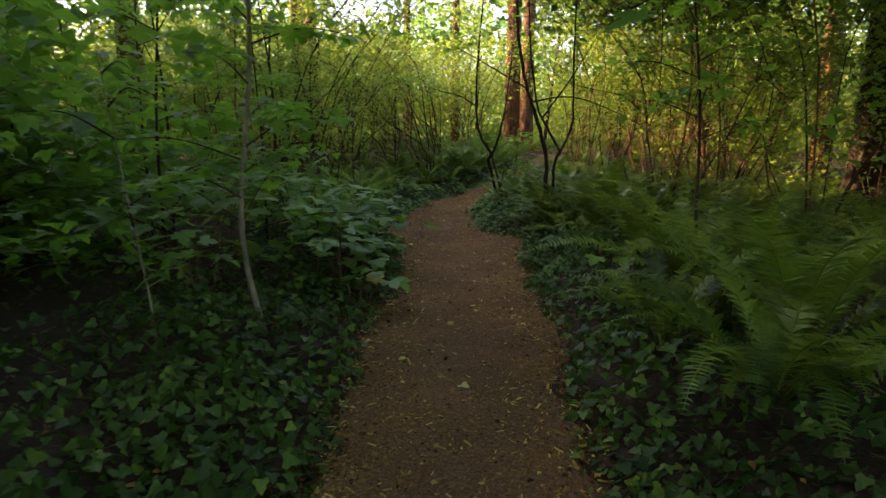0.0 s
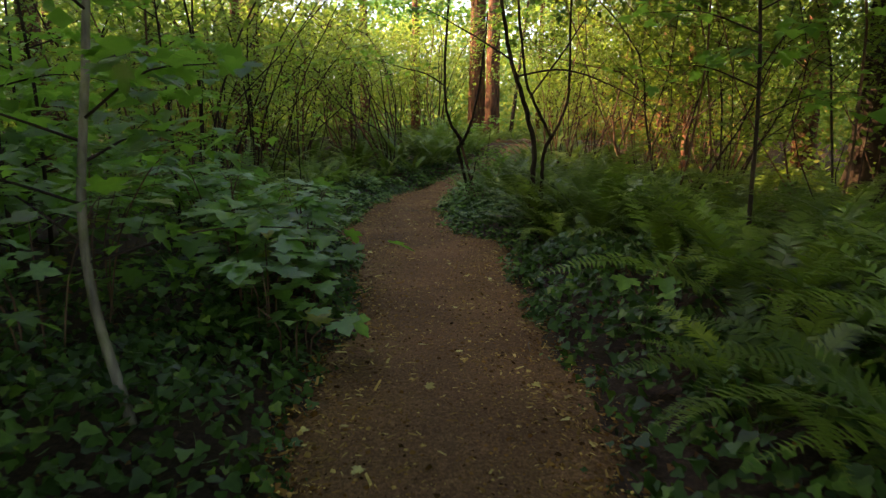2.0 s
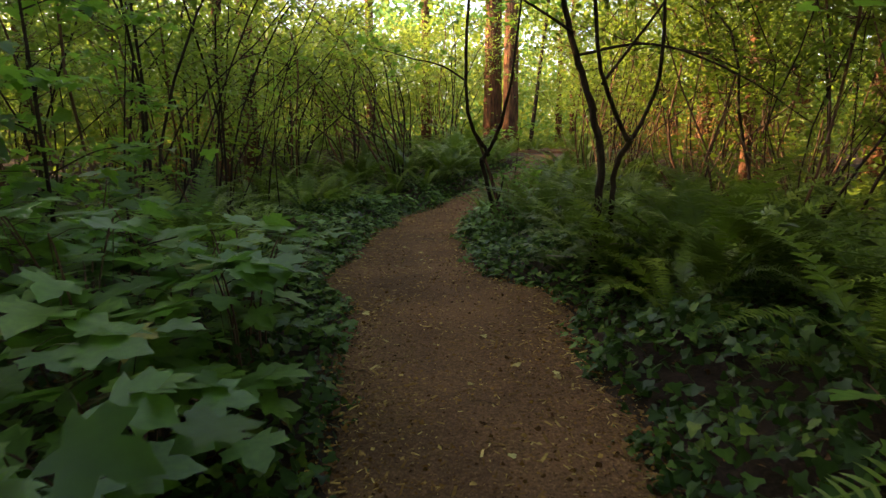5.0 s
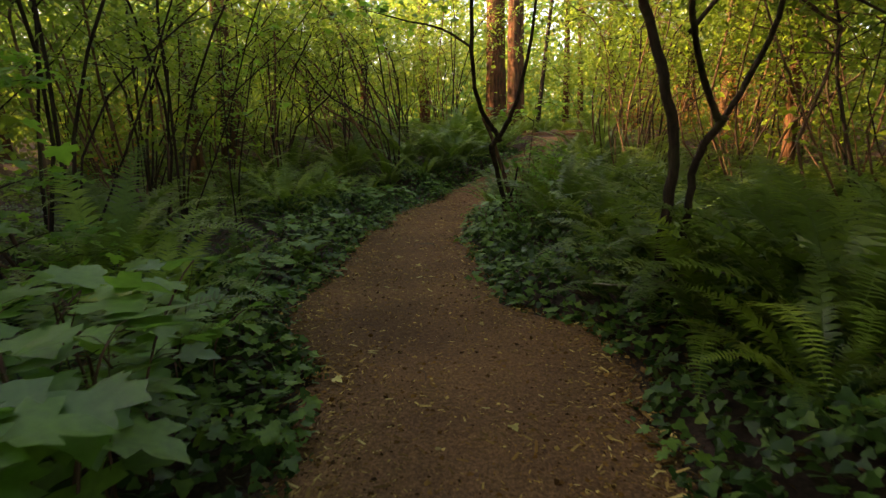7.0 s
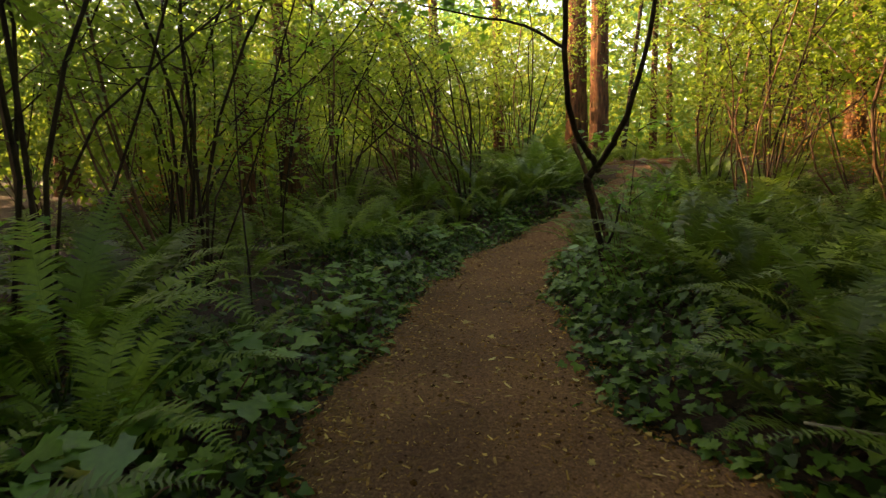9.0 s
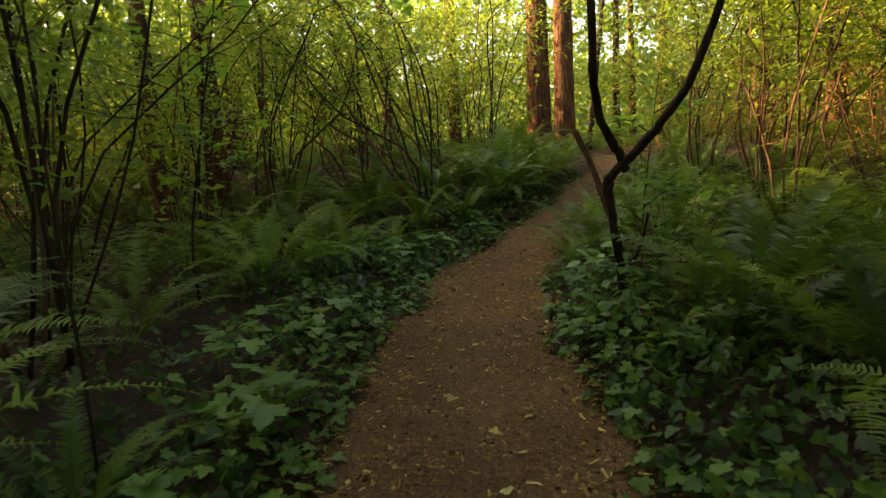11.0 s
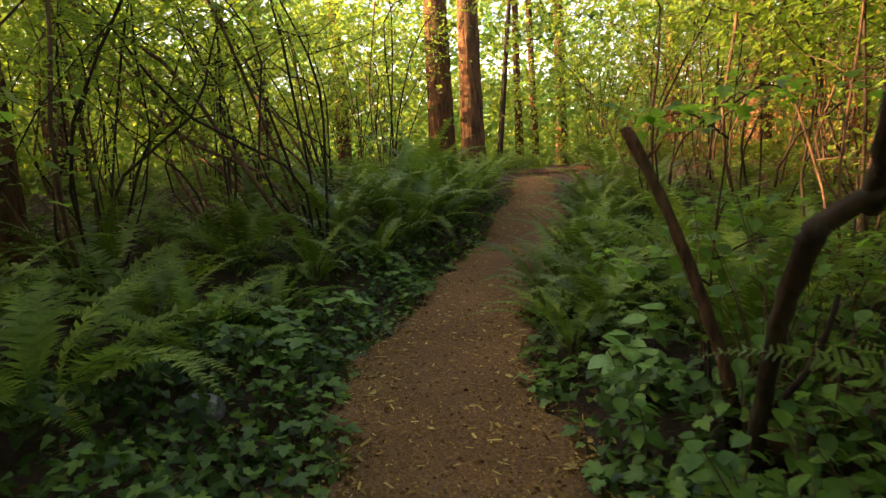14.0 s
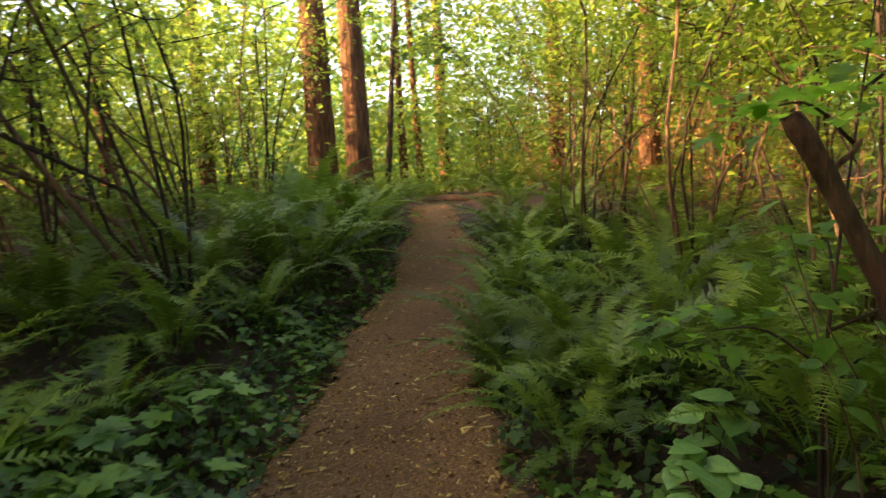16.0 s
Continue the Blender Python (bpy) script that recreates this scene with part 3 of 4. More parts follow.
# twigs lying along the path
for n in range(26):
    yy = rng.uniform(1.5, 19)
    a, b = (float(e) for e in edges(yy))
    xx = a + rng.choice([rng.uniform(-0.1, 0.15), rng.uniform(0.85, 1.1), rng.uniform(0.2, 0.8)]) * (b - a)
    L = rng.uniform(0.08, 0.24)
    line = smooth_line([(0, 0, 0), (rng.normal(0, 0.02), L / 2, 0.012), (rng.normal(0, 0.03), L, 0.002)], 7)
    tw = new("twig", mesh_of("twig", *tube(line, [0.003, 0.0025, 0.0012], 5), M_BARK_BROWN if n % 2 else M_BARK_PALE))
    tw.matrix_basis = pose(xx, yy, float(path_z(xx, yy)) + 0.008, 0, 0, rng.uniform(0, 360))
    tagged(tw, "thin dry broken twig lying on the path", "twig", "twigs on the path")

# ================= shrubs with broad lobed leaves, left of the path =================
BROAD = [mesh_of("leaf", T_LOBED[0] * np.array([1.06, 1, k]), T_LOBED[1], M_BERRY) for k in (0.35, 0.7, 1.1)]


def broadleaf_shrub(x, y, height, spread, count, seed, label, leaf_size=(0.11, 0.2)):
    """A thicket of thin canes that carry large lobed leaves, held level."""
    g = np.random.default_rng(seed)
    z = float(land(x, y))
    shrub = thing("thimbleberry_shrub", label, "shrub", (x, y, z), "broad-leaved shrubs beside the path")
    canes = max(4, count // 9)
    for c in range(canes):
        a = g.uniform(0, 6.28)
        h = height * g.uniform(0.55, 1.0)
        r = spread * g.uniform(0.3, 1.0)
        end = np.array([r * math.cos(a), r * math.sin(a), h])
        line = smooth_line([(0.1 * math.cos(a), 0.1 * math.sin(a), -0.04), end * (0.4, 0.4, 0.55), end * (0.8, 0.8, 0.9), end], 10)
        cane = part("cane", mesh_of("cane", *tube(line, [0.006, 0.005, 0.003], 5), M_BARK_BROWN), shrub)
        for j in range(count // canes):
            u = g.uniform(0.35, 1.0)
            k = min(int(u * 9), 8)
            p = line[k] * (1 - (u * 9 - k)) + line[k + 1] * (u * 9 - k) if k < 9 else line[9]
            la = g.uniform(0, 6.28)
            reach = g.uniform(0.05, 0.16)
            q = p + np.array([reach * math.cos(la), reach * math.sin(la), 0.03])
            s = g.uniform(*leaf_size)
            leaf = part("leaf", BROAD[int(g.integers(0, 3))], shrub)
            leaf.matrix_basis = pose(q[0], q[1], q[2], g.normal(-3, 11), g.normal(0, 11), math.degrees(la) - 90) @ Matrix.Diagonal((s, s, s, 1))
            if j % 2 == 0:
                part("leaf_stalk", mesh_of("leaf_stalk", *tube([p, (p + q) / 2 + (0, 0, 0.012), q], [0.0022, 0.0018, 0.0015], 4), M_RACHIS), shrub)
    return shrub


LB = "waist-high shrub with broad bright green lobed leaves beside the path"
SHRUBS = [
    (-0.75, 5.3, 0.75, 0.45, 36), (-1.15, 5.9, 1.05, 0.6, 54), (-0.8, 6.6, 0.95, 0.4, 54), (-1.35, 7.0, 1.0, 0.6, 50), (-1.0, 7.5, 0.7, 0.4, 40), (-1.5, 6.4, 1.2, 0.6, 44), (-1.9, 5.2, 1.25, 0.7, 44), (-1.25, 8.4, 0.5, 0.4, 26), (-2.2, 7.6, 1.15, 0.7, 40), (-1.5, 10.0, 0.5, 0.35, 18), (-1.35, 11.6, 0.3, 0.35, 16), (1.95, 5.5, 0.55, 0.3, 9),
]
SHRUBS += [
    (-1.7, 4.4, 1.1, 0.6, 34), (-1.45, 16.2, 0.35, 0.35, 16), (-1.95, 12.2, 0.35, 0.35, 14), (-1.0, 7.2, 0.95, 0.5, 40), (-0.5, 5.0, 0.5, 0.3, 16), (-1.35, 9.35, 0.5, 0.3, 20), (-1.3, 15.3, 0.35, 0.35, 18), (-1.0, 16.6, 0.32, 0.3, 16), (-1.7, 15.9, 0.45, 0.4, 18), (-1.6, 13.0, 0.3, 0.35, 16), (-0.62, 6.05, 0.5, 0.34, 34), (-0.95, 6.15, 0.7, 0.4, 32),
]
for n, (sx, sy, h, sp, c) in enumerate(SHRUBS):
    broadleaf_shrub(sx, sy, h, sp, c, 300 + n, LB if h > 0.6 else "low shrub with broad green lobed leaves among ivy", (0.14, 0.25) if n < 4 or n > 21 else (0.11, 0.2))

OVAL = [mesh_of("leaf", T_OVAL[0] * np.array([1.25, 1, k]), T_OVAL[1], M_OVAL) for k in (0.7, 1.2)]


PALE = [mesh_of("leaf", T_OVAL[0] * np.array([1.35, 1, k]), T_OVAL[1], M_PALE) for k in (0.5, 0.9)]


def oval_plant(x, y, height, spread, count, seed, size=(0.08, 0.15), blades=OVAL):
    g = np.random.default_rng(seed)
    z = float(land(x, y))
    plant = thing("dogwood_seedling", "young shrub with oval pale green leaves beside the path", "shrub", (x, y, z), "low oval-leaved shrubs")
    for c in range(max(3, count // 5)):
        a = g.uniform(0, 6.28)
        end = np.array([spread * math.cos(a), spread * math.sin(a), height * g.uniform(0.75, 1.1)]) * (g.uniform(0.4, 1), g.uniform(0.4, 1), 1)
        foot = np.array([0.45 * spread * math.cos(a + 0.7), 0.45 * spread * math.sin(a + 0.7), -0.03])
        line = smooth_line([foot, foot * 0.6 + end * (0.3, 0.3, 0.55), end], 8)
        part("stem", mesh_of("stem", *tube(line, [0.005, 0.004, 0.002], 5), M_BARK_BROWN), plant)
        for j in range(7):
            p = line[7 - min(j, 6)]
            la = a + (j - 2) * 2.2 + g.normal(0, 0.3)
            s = g.uniform(*size)
            leaf = part("leaf", blades[j % 2], plant)
            leaf.matrix_basis = pose(p[0], p[1], p[2], g.normal(-8, 12), g.normal(0, 12), math.degrees(la) - 90) @ Matrix.Diagonal((s, s, s, 1))


for n, (sx, sy, h, sp, c) in enumerate([(0.85, 14.38, 0.42, 0.22, 20), (1.08, 14.6, 0.48, 0.22, 16), (1.15, 13.4, 0.8, 0.4, 35), (1.35, 14.0, 1.2, 0.5, 40), (1.6, 13.6, 1.0, 0.55, 35), (0.75, 12.95, 0.4, 0.32, 40), (1.05, 12.95, 0.45, 0.4, 45), (0.72, 13.6, 0.34, 0.3, 30), (1.3, 12.5, 0.45, 0.45, 45), (0.98, 12.4, 0.35, 0.35, 35), (1.35, 13.75, 0.85, 0.35, 26), (1.65, 12.6, 0.6, 0.4, 28), (1.45, 12.9, 0.4, 0.45, 30), (0.85, 12.6, 0.3, 0.35, 28), (1.1, 13.3, 0.4, 0.4, 26), (2.2, 12.7, 0.6, 0.45, 28), (0.6, 13.3, 0.28, 0.3, 20)]):
    oval_plant(sx, sy, h, sp, c, 500 + n, (0.13, 0.19) if n < 2 else (0.07, 0.12), PALE if n < 2 else OVAL)

# ================= trees and saplings =================
def tree(name, label, category, x, y, group=""):
    return thing(name, label, category, (x, y, float(land(x, y))), group)


def stem(parent, name, points, radii, mat, count=24, sides=8, rough=0.05, seed=0, label=""):
    """A stem, given in world coordinates, as a part of a tree."""
    base = np.array(parent.location)
    line = smooth_line(np.array(points, float) - base, count)
    wob = np.random.default_rng(seed + 5).normal(0, 1, line.shape) * (np.array(radii).mean() * 0.16)
    wob[0] = 0
    return part(name, mesh_of(name, *tube(line + wob, radii, sides, rough, seed), mat, True), parent, label)


def spray(line, g, count, spread, droop, size, template, level=0.82):
    """Leaves held in a flat spray along a line."""
    k = g.integers(0, len(line), count)
    c = line[k] + g.normal(0, 1, (count, 3)) * np.array([spread, spread, spread * 0.3])
    tips = g.normal(0, 1, (count, 3)) * (1, 1, 0.25) - (0, 0, droop)
    nor = g.normal(0, 1 - level, (count, 3)) + (0, 0, 1)
    return leaves(template, c, tips, nor, g.uniform(*size, count))


# the forked vine maple that stands right of the bend
vm = tree("vine_maple", "dark forked vine maple with two curved stems beside the path", "tree", 0.96, 13.4)
stem(vm, "trunk", [(0.96, 13.4, 0.0), (0.87, 13.2, 0.5), (0.77, 12.98, 0.91), (0.69, 12.79, 1.17), (0.69, 12.74, 1.25)], [0.042, 0.032, 0.031, 0.036, 0.034], M_BARK_DARK, 20, 10, 0.06, 1)
stem(vm, "stem", [(0.78, 12.66, 1.3), (0.73, 12.58, 1.4), (0.66, 12.5, 1.49), (0.55, 12.33, 1.65), (0.49, 12.16, 1.81), (0.45, 12.01, 1.95), (0.42, 11.85, 2.4), (0.45, 11.7, 3.3), (0.55, 11.6, 4.5)], [0.033, 0.03, 0.027, 0.024, 0.022, 0.014], M_BARK_DARK, 30, 8, 0.05, 2)
stem(vm, "stem", [(0.68, 12.78, 1.19), (0.71, 12.72, 1.27), (0.79, 12.52, 1.39), (0.84, 12.26, 1.52), (0.87, 12.06, 1.62), (0.9, 11.88, 1.74), (0.93, 11.7, 1.9), (1.02, 11.5, 2.4), (1.1, 11.3, 3.4)], [0.036, 0.03, 0.026, 0.021, 0.012], M_BARK_DARK, 30, 8, 0.04, 3)
stem(vm, "branch", [(0.43, 11.9, 2.3), (0.1, 11.9, 2.5), (-0.3, 11.9, 2.6), (-0.8, 12.0, 2.75)], [0.014, 0.01, 0.005], M_BARK_DARK, 16, 6, 0.03, 4)
stem(vm, "branch", [(0.9, 13.25, 0.4), (1.0, 13.1, 0.7), (1.04, 13.05, 0.95)], [0.016, 0.014, 0.01], M_BARK_DARK, 10, 6, 0.06, 5, "short dead stub")
g = np.random.default_rng(61)
vb = np.array(vm.location)
v, f = joined([spray(smooth_line(np.array(l) - vb, 20), g, 130, 0.35, 0.2, (0.06, 0.11), T_LOBED) for l in ([(0.5, 11.8, 3.2), (0.2, 11.5, 3.5), (-0.6, 11.6, 3.6)], [(1.1, 11.5, 3.0), (1.5, 11.3, 3.3), (2.0, 11.5, 3.4)], [(0.1, 11.9, 2.6), (-0.8, 12, 2.8), (-1.1, 12.0, 2.8)])])
part("crown", mesh_of("crown", v, f, M_MAPLE), vm, "thin layers of small lobed leaves")

# the twin-stemmed tree among the right-hand ferns
tw = tree("twin_stemmed_tree", "dark twin-stemmed tree rising out of ferns", "tree", 1.66, 9.35)
stem(tw, "trunk", [(1.64, 9.34, 0.00), (1.60, 9.17, 0.60), (1.60, 9.06, 1.11), (1.57, 9.00, 1.42), (1.48, 8.95, 1.71), (1.36, 8.92, 2.08), (1.21, 8.83, 2.48), (1.07, 8.72, 3.33), (0.98, 8.60, 5.04)], [0.045, 0.036, 0.033, 0.031, 0.027, 0.022, 0.015], M_BARK_DARK, 40, 10, 0.04, 11)
stem(tw, "stem", [(1.72, 9.38, 0.00), (1.72, 9.12, 0.71), (1.70, 9.00, 1.11), (1.72, 8.89, 1.34), (1.78, 8.77, 1.49)], [0.032, 0.025, 0.023, 0.024], M_BARK_DARK, 20, 8, 0.04, 12)
stem(tw, "stem", [(1.77, 8.80, 1.44), (1.87, 8.74, 1.69), (1.91, 8.60, 1.91), (1.88, 8.43, 2.19), (1.85, 8.38, 3.22), (1.89, 8.26, 4.59)], [0.019, 0.016, 0.014, 0.009], M_BARK_DARK, 24, 7, 0.04, 13)
stem(tw, "stem", [(1.77, 8.81, 1.46), (1.64, 8.72, 1.65), (1.47, 8.49, 1.91), (1.35, 8.26, 2.14), (1.21, 8.03, 2.99), (1.15, 7.92, 4.13)], [0.021, 0.018, 0.015, 0.009], M_BARK_DARK, 24, 7, 0.04, 14)
for n, l in enumerate(([(1.32, 8.89, 2.19), (1.89, 8.72, 2.25), (2.58, 8.72, 2.02), (3.38, 8.95, 1.62)], [(1.27, 8.83, 2.36), (0.75, 8.72, 2.65), (0.18, 8.95, 2.99)], [(1.44, 8.49, 1.91), (1.78, 8.26, 2.42), (2.12, 8.15, 2.99)])):
    stem(tw, "branch", l, [0.013, 0.009, 0.004], M_BARK_DARK, 16, 6, 0.03, 20 + n)
g = np.random.default_rng(62)
tb = np.array(tw.location)
v, f = joined([spray(smooth_line(np.array(l) - tb, 20), g, 90, 0.35, 0.2, (0.06, 0.11), T_LOBED) for l in ([(0.98, 8.72, 3.22), (0.41, 8.49, 3.45), (-0.27, 8.72, 3.68)], [(1.89, 8.38, 3.22), (2.46, 8.26, 3.45), (3.15, 8.49, 3.56)], [(0.41, 8.83, 2.93), (0.18, 8.95, 3.05), (-0.04, 8.95, 3.11)])])
part("crown", mesh_of("crown", v, f, M_MAPLE), tw, "sparse layers of lobed leaves")

# the broken snag
snag = tree("broken_snag", "short leaning dead trunk broken off at the top", "tree stump", 1.04, 13.6)
sl = smooth_line(np.array([(1.04, 13.6, 0.0), (1.0, 13.62, 0.45), (0.92, 13.68, 0.78), (0.82, 13.73, 1.1), (0.72, 13.81, 1.4), (0.63, 13.86, 1.6)]) - np.array(snag.location), 26)
v, f = tube(sl, [0.04, 0.031, 0.027, 0.025, 0.028], 12, 0.1, 31)
v[-14:-2] += np.random.default_rng(5).normal(0, 0.008, (12, 3))
v[-1] -= (-0.01, 0.0, 0.025)
part("trunk", mesh_of("trunk", v, f, M_SNAG, True), snag)
stem(snag, "stub", [(0.7, 13.82, 1.44), (0.75, 13.79, 1.5), (0.765, 13.78, 1.53)], [0.01, 0.008, 0.005], M_SNAG, 8, 6, 0.1, 32)


def maple_sapling(x, y, height, lean, seed, label, bark, leaf_count=420, low=0.28, r0=0.022, leaf=(0.08, 0.15), bow=0.02):
    """A young maple: one thin stem, level branches in tiers, lobed leaves in flat layers."""
    g = np.random.default_rng(seed)
    t = tree("maple_sapling", label, "sapling", x, y, "young maples")
    base = np.array(t.location)
    top = base + (lean[0], lean[1], height)
    mid = base + (lean[0] * 0.25 + g.normal(0, 0.05), lean[1] * 0.25, height * 0.45)
    line = smooth_line([base - (0, 0, 0.05), base + (lean[0] * 0.02 - bow, 0, height * 0.17), mid, top], 40)
    part("trunk", mesh_of("trunk", *tube(line - base, [r0, r0 * 0.8, r0 * 0.62, r0 * 0.25], 8, 0.04, seed), bark, True), t)
    sprays = []
    n = max(5, int(height * 3.4))
    for i in range(n):
        u = low + (0.98 - low) * (i + g.uniform(0, 0.8)) / n
        p = line[min(39, int(u * 39))] - base
        a = i * 2.4 + g.uniform(-0.5, 0.5)
        reach = (1.5 - 0.9 * u) * g.uniform(0.6, 1.1) * min(1.0, height / 3.5)
        end = p + np.array([reach * math.cos(a), reach * math.sin(a), reach * g.uniform(0.05, 0.35)])
        bl = smooth_line([p, (p + end) / 2 + (0, 0, 0.08), end], 10)
        part("branch", mesh_of("branch", *tube(bl, [0.008, 0.005, 0.002], 5), M_BARK_DARK), t)
        sprays.append(spray(bl[3:], g, leaf_count // n, 0.17, 0.1, leaf, T_LOBED))
    v, f = joined(sprays)
    part("crown", mesh_of("crown", v, f, M_MAPLE), t, "flat tiers of bright lobed leaves")
    return t


maple_sapling(-1.03, 4.0, 5.2, (-0.15, 0.25), 71, "slender pale-barked maple sapling with tiers of leaves", M_BARK_PALE, 620, 0.3, 0.026, (0.08, 0.15), 0.14)
maple_sapling(-1.55, 3.4, 2.3, (-0.35, 0.1), 72, "thin pale maple sapling leaning slightly", M_BARK_PALE, 120, 0.45, 0.011)
proto = maple_sapling(-2.7, 5.6, 4.2, (0.2, 0.1), 73, "young maple with layers of shaded green leaves", M_BARK_DARK, 700, 0.12)
for n, (sx, sy, s, r) in enumerate([(-3.6, 4.2, 0.95, 40), (-2.3, 7.4, 0.85, 130), (-3.4, 7.0, 1.1, 210), (-4.6, 5.6, 1.15, 300), (-4.4, 8.2, 1.1, 85), (-3.0, 2.8, 0.9, 160), (-4.4, 2.4, 1.1, 10), (-5.8, 4.0, 1.2, 255), (-5.6, 7.2, 1.2, 30), (-2.6, 8.8, 0.6, 20), (-6.6, 9.8, 1.2, 175)]):
    copy_thing(proto, pose(sx, sy, float(land(sx, sy)), 0, 0, r) @ Matrix.Diagonal((s, s, s, 1)))
# an outer bough of a maple that stands beyond the ferns hangs over the path
bough = tree("overhanging_maple", "young maple whose leafy bough hangs over the path", "sapling", 2.75, 0.9)
stem(bough, "trunk", [(2.75, 0.9, 0.05), (2.7, 0.95, 1.2), (2.5, 1.0, 2.2), (2.2, 1.1, 2.9)], [0.026, 0.022, 0.017, 0.01], M_BARK_DARK, 20, 8, 0.04, 33)
stem(bough, "branch", [(2.55, 1.0, 2.05), (2.0, 1.3, 2.3), (1.5, 1.5, 2.15), (1.08, 1.56, 1.95)], [0.01, 0.007, 0.003], M_BARK_DARK, 16, 6, 0.03, 34)
for n, (bx, by, bz, turn, size) in enumerate([(1.02, 1.55, 1.9, 100, 0.13), (1.16, 1.6, 1.95, 60, 0.15), (1.3, 1.5, 2.0, 130, 0.14), (1.22, 1.42, 2.02, -150, 0.12), (1.5, 1.6, 2.12, 40, 0.15), (1.65, 1.4, 2.2, 170, 0.14), (1.85, 1.45, 2.26, 20, 0.15), (2.1, 1.2, 2.3, 200, 0.15)]):
    leaf = part("leaf", BROAD[n % 3], bough)
    leaf.matrix_basis = pose(bx - 2.75, by - 0.9, bz - bough.location.z, -8, 6 * (n % 3 - 1), turn) @ Matrix.Diagonal((size, size, size, 1))

# branches that hang over the path from the right
maple_sapling(2.9, 6.0, 4.6, (-0.6, -0.3), 74, "young maple reaching over the path with bright leaves", M_BARK_DARK, 330, 0.55)

maple_sapling(-3.0, 14.0, 3.5, (0.5, 0.3), 77, "young maple with a few dark leaves over the ferns", M_BARK_DARK, 130, 0.55, 0.016, (0.07, 0.12))
thin = tree("bare_sapling", "thin bare upright stem among the ferns", "sapling", -1.86, 10.75)
stem(thin, "trunk", [(-1.86, 10.75, 0.0), (-1.85, 10.76, 0.6), (-1.88, 10.78, 1.3), (-1.84, 10.75, 2.4)], [0.009, 0.008, 0.006, 0.003], M_BARK_DARK, 16, 6, 0.04, 35)
maple_sapling(1.35, 14.3, 2.0, (0.1, -0.1), 76, "young maple with level leaves beside the dead snag", M_BARK_DARK, 260, 0.4, 0.011, (0.06, 0.11))


def hazel(x, y, seed, stems, height, spread, leaf_count, bias=(0, 0), thick=1.0, name_label="many-stemmed hazel thicket with thin leaning stems"):
    """A thicket of long thin arching stems with side twigs, leafy above."""
    g = np.random.default_rng(seed)
    t = tree("hazel_shrub", name_label, "shrub", x, y, "many-stemmed shrubs in the woods")
    sprays = []
    for i in range(stems):
        a = i * 2.4 + g.uniform(-0.4, 0.4)
        h = height * g.uniform(0.6, 1.1)
        r = spread * g.uniform(0.25, 1.1)
        end = np.array([r * math.cos(a) + bias[0], r * math.sin(a) + bias[1], h])
        b0 = np.array([0.14 * math.cos(a), 0.14 * math.sin(a), -0.05])
        kink = g.normal(0, 0.2, 3) * (1, 1, 0.4)
        line = smooth_line([b0, b0 + end * (0.22, 0.22, 0.34) + kink, end * (0.58, 0.58, 0.68) + g.normal(0, 0.24, 3), end * (1.05, 1.05, 0.9) + g.normal(0, 0.12, 3), end * (1.35, 1.35, 1.0)], 22)
        r0 = g.uniform(0.008, 0.021) * thick
        wood = [tube(line[::2], [r0, r0 * 0.75, r0 * 0.25], 6, 0.05, seed + i)]
        sprays.append(spray(line[11:], g, leaf_count // stems // 3, 0.3, 0.3, (0.06, 0.125), T_SMALL))
        for j in range(9):
            k = int(g.integers(7, 21))
            aa = g.uniform(0, 6.28)
            d = np.array([math.cos(aa), math.sin(aa), g.uniform(0.1, 0.9)]) * g.uniform(0.35, 1.0)
            tl = smooth_line([line[k], line[k] + d * 0.5 + g.normal(0, 0.05, 3), line[k] + d], 7)
            wood.append(tube(tl[::2], [r0 * 0.4, r0 * 0.28, 0.002], 4))
            sprays.append(spray(tl[2:], g, leaf_count // stems // 13, 0.16, 0.3, (0.055, 0.115), T_SMALL))
        part("stem", mesh_of("stem", *joined(wood), M_BARK_BROWN if i % 3 == 1 else M_BARK_DARK, True), t)
    v, f = joined(sprays)
    part("foliage", mesh_of("foliage", v, f, M_HAZEL), t, "sunlit yellow-green leaves")
    return t


HZ = [hazel(-1.25, 18.9, 81, 8, 4.6, 1.6, 2700, (-1.9, -0.2), 1.7), hazel(-3.2, 12.2, 82, 9, 4.4, 1.7, 2700, (0.3, 0)), hazel(3.7, 9.9, 83, 9, 4.3, 2.2, 2700, (-0.5, -0.2)), hazel(3.7, 19.4, 84, 9, 4.6, 1.7, 2700, (0.2, 0))]
taken = [(-1.25, 18.9), (-3.2, 12.2), (3.7, 9.9), (3.7, 19.4), (2.3, 26.6), (1.45, 28.5), (8.9, 13.4)]
fixed = [(-2.6, 19.9, 0), (-3.4, 10.4, 1), (-2.4, 21.9, 0), (4.4, 18.2, 3), (5.3, 20.8, 3), (-4.4, 13.8, 1), (-4.0, 16.0, 1), (4.9, 11.0, 2), (5.6, 9.0, 2), (6.0, 13.5, 2), (5.0, 14.9, 3), (-1.3, 23.0, 0), (0.0, 25.2, 1), (-5.3, 11.4, 1)]
for _ in range(900):
    if len(fixed) > 66:
        break
    sx, sy = rng.uniform(-15, 16), rng.uniform(8.5, 36)
    if -2.6 + max(0, (sy - 18)) * 0.25 < sx < 2.9 + max(0, (sy - 16)) * 0.28 or (sx < 0 and sy < 9.5 and sx > -6):
        continue
    if all((sx - a) ** 2 + (sy - b) ** 2 > 1.7 for a, b, *_ in taken + fixed):
        fixed.append((sx, sy, int(rng.integers(1, 4))))
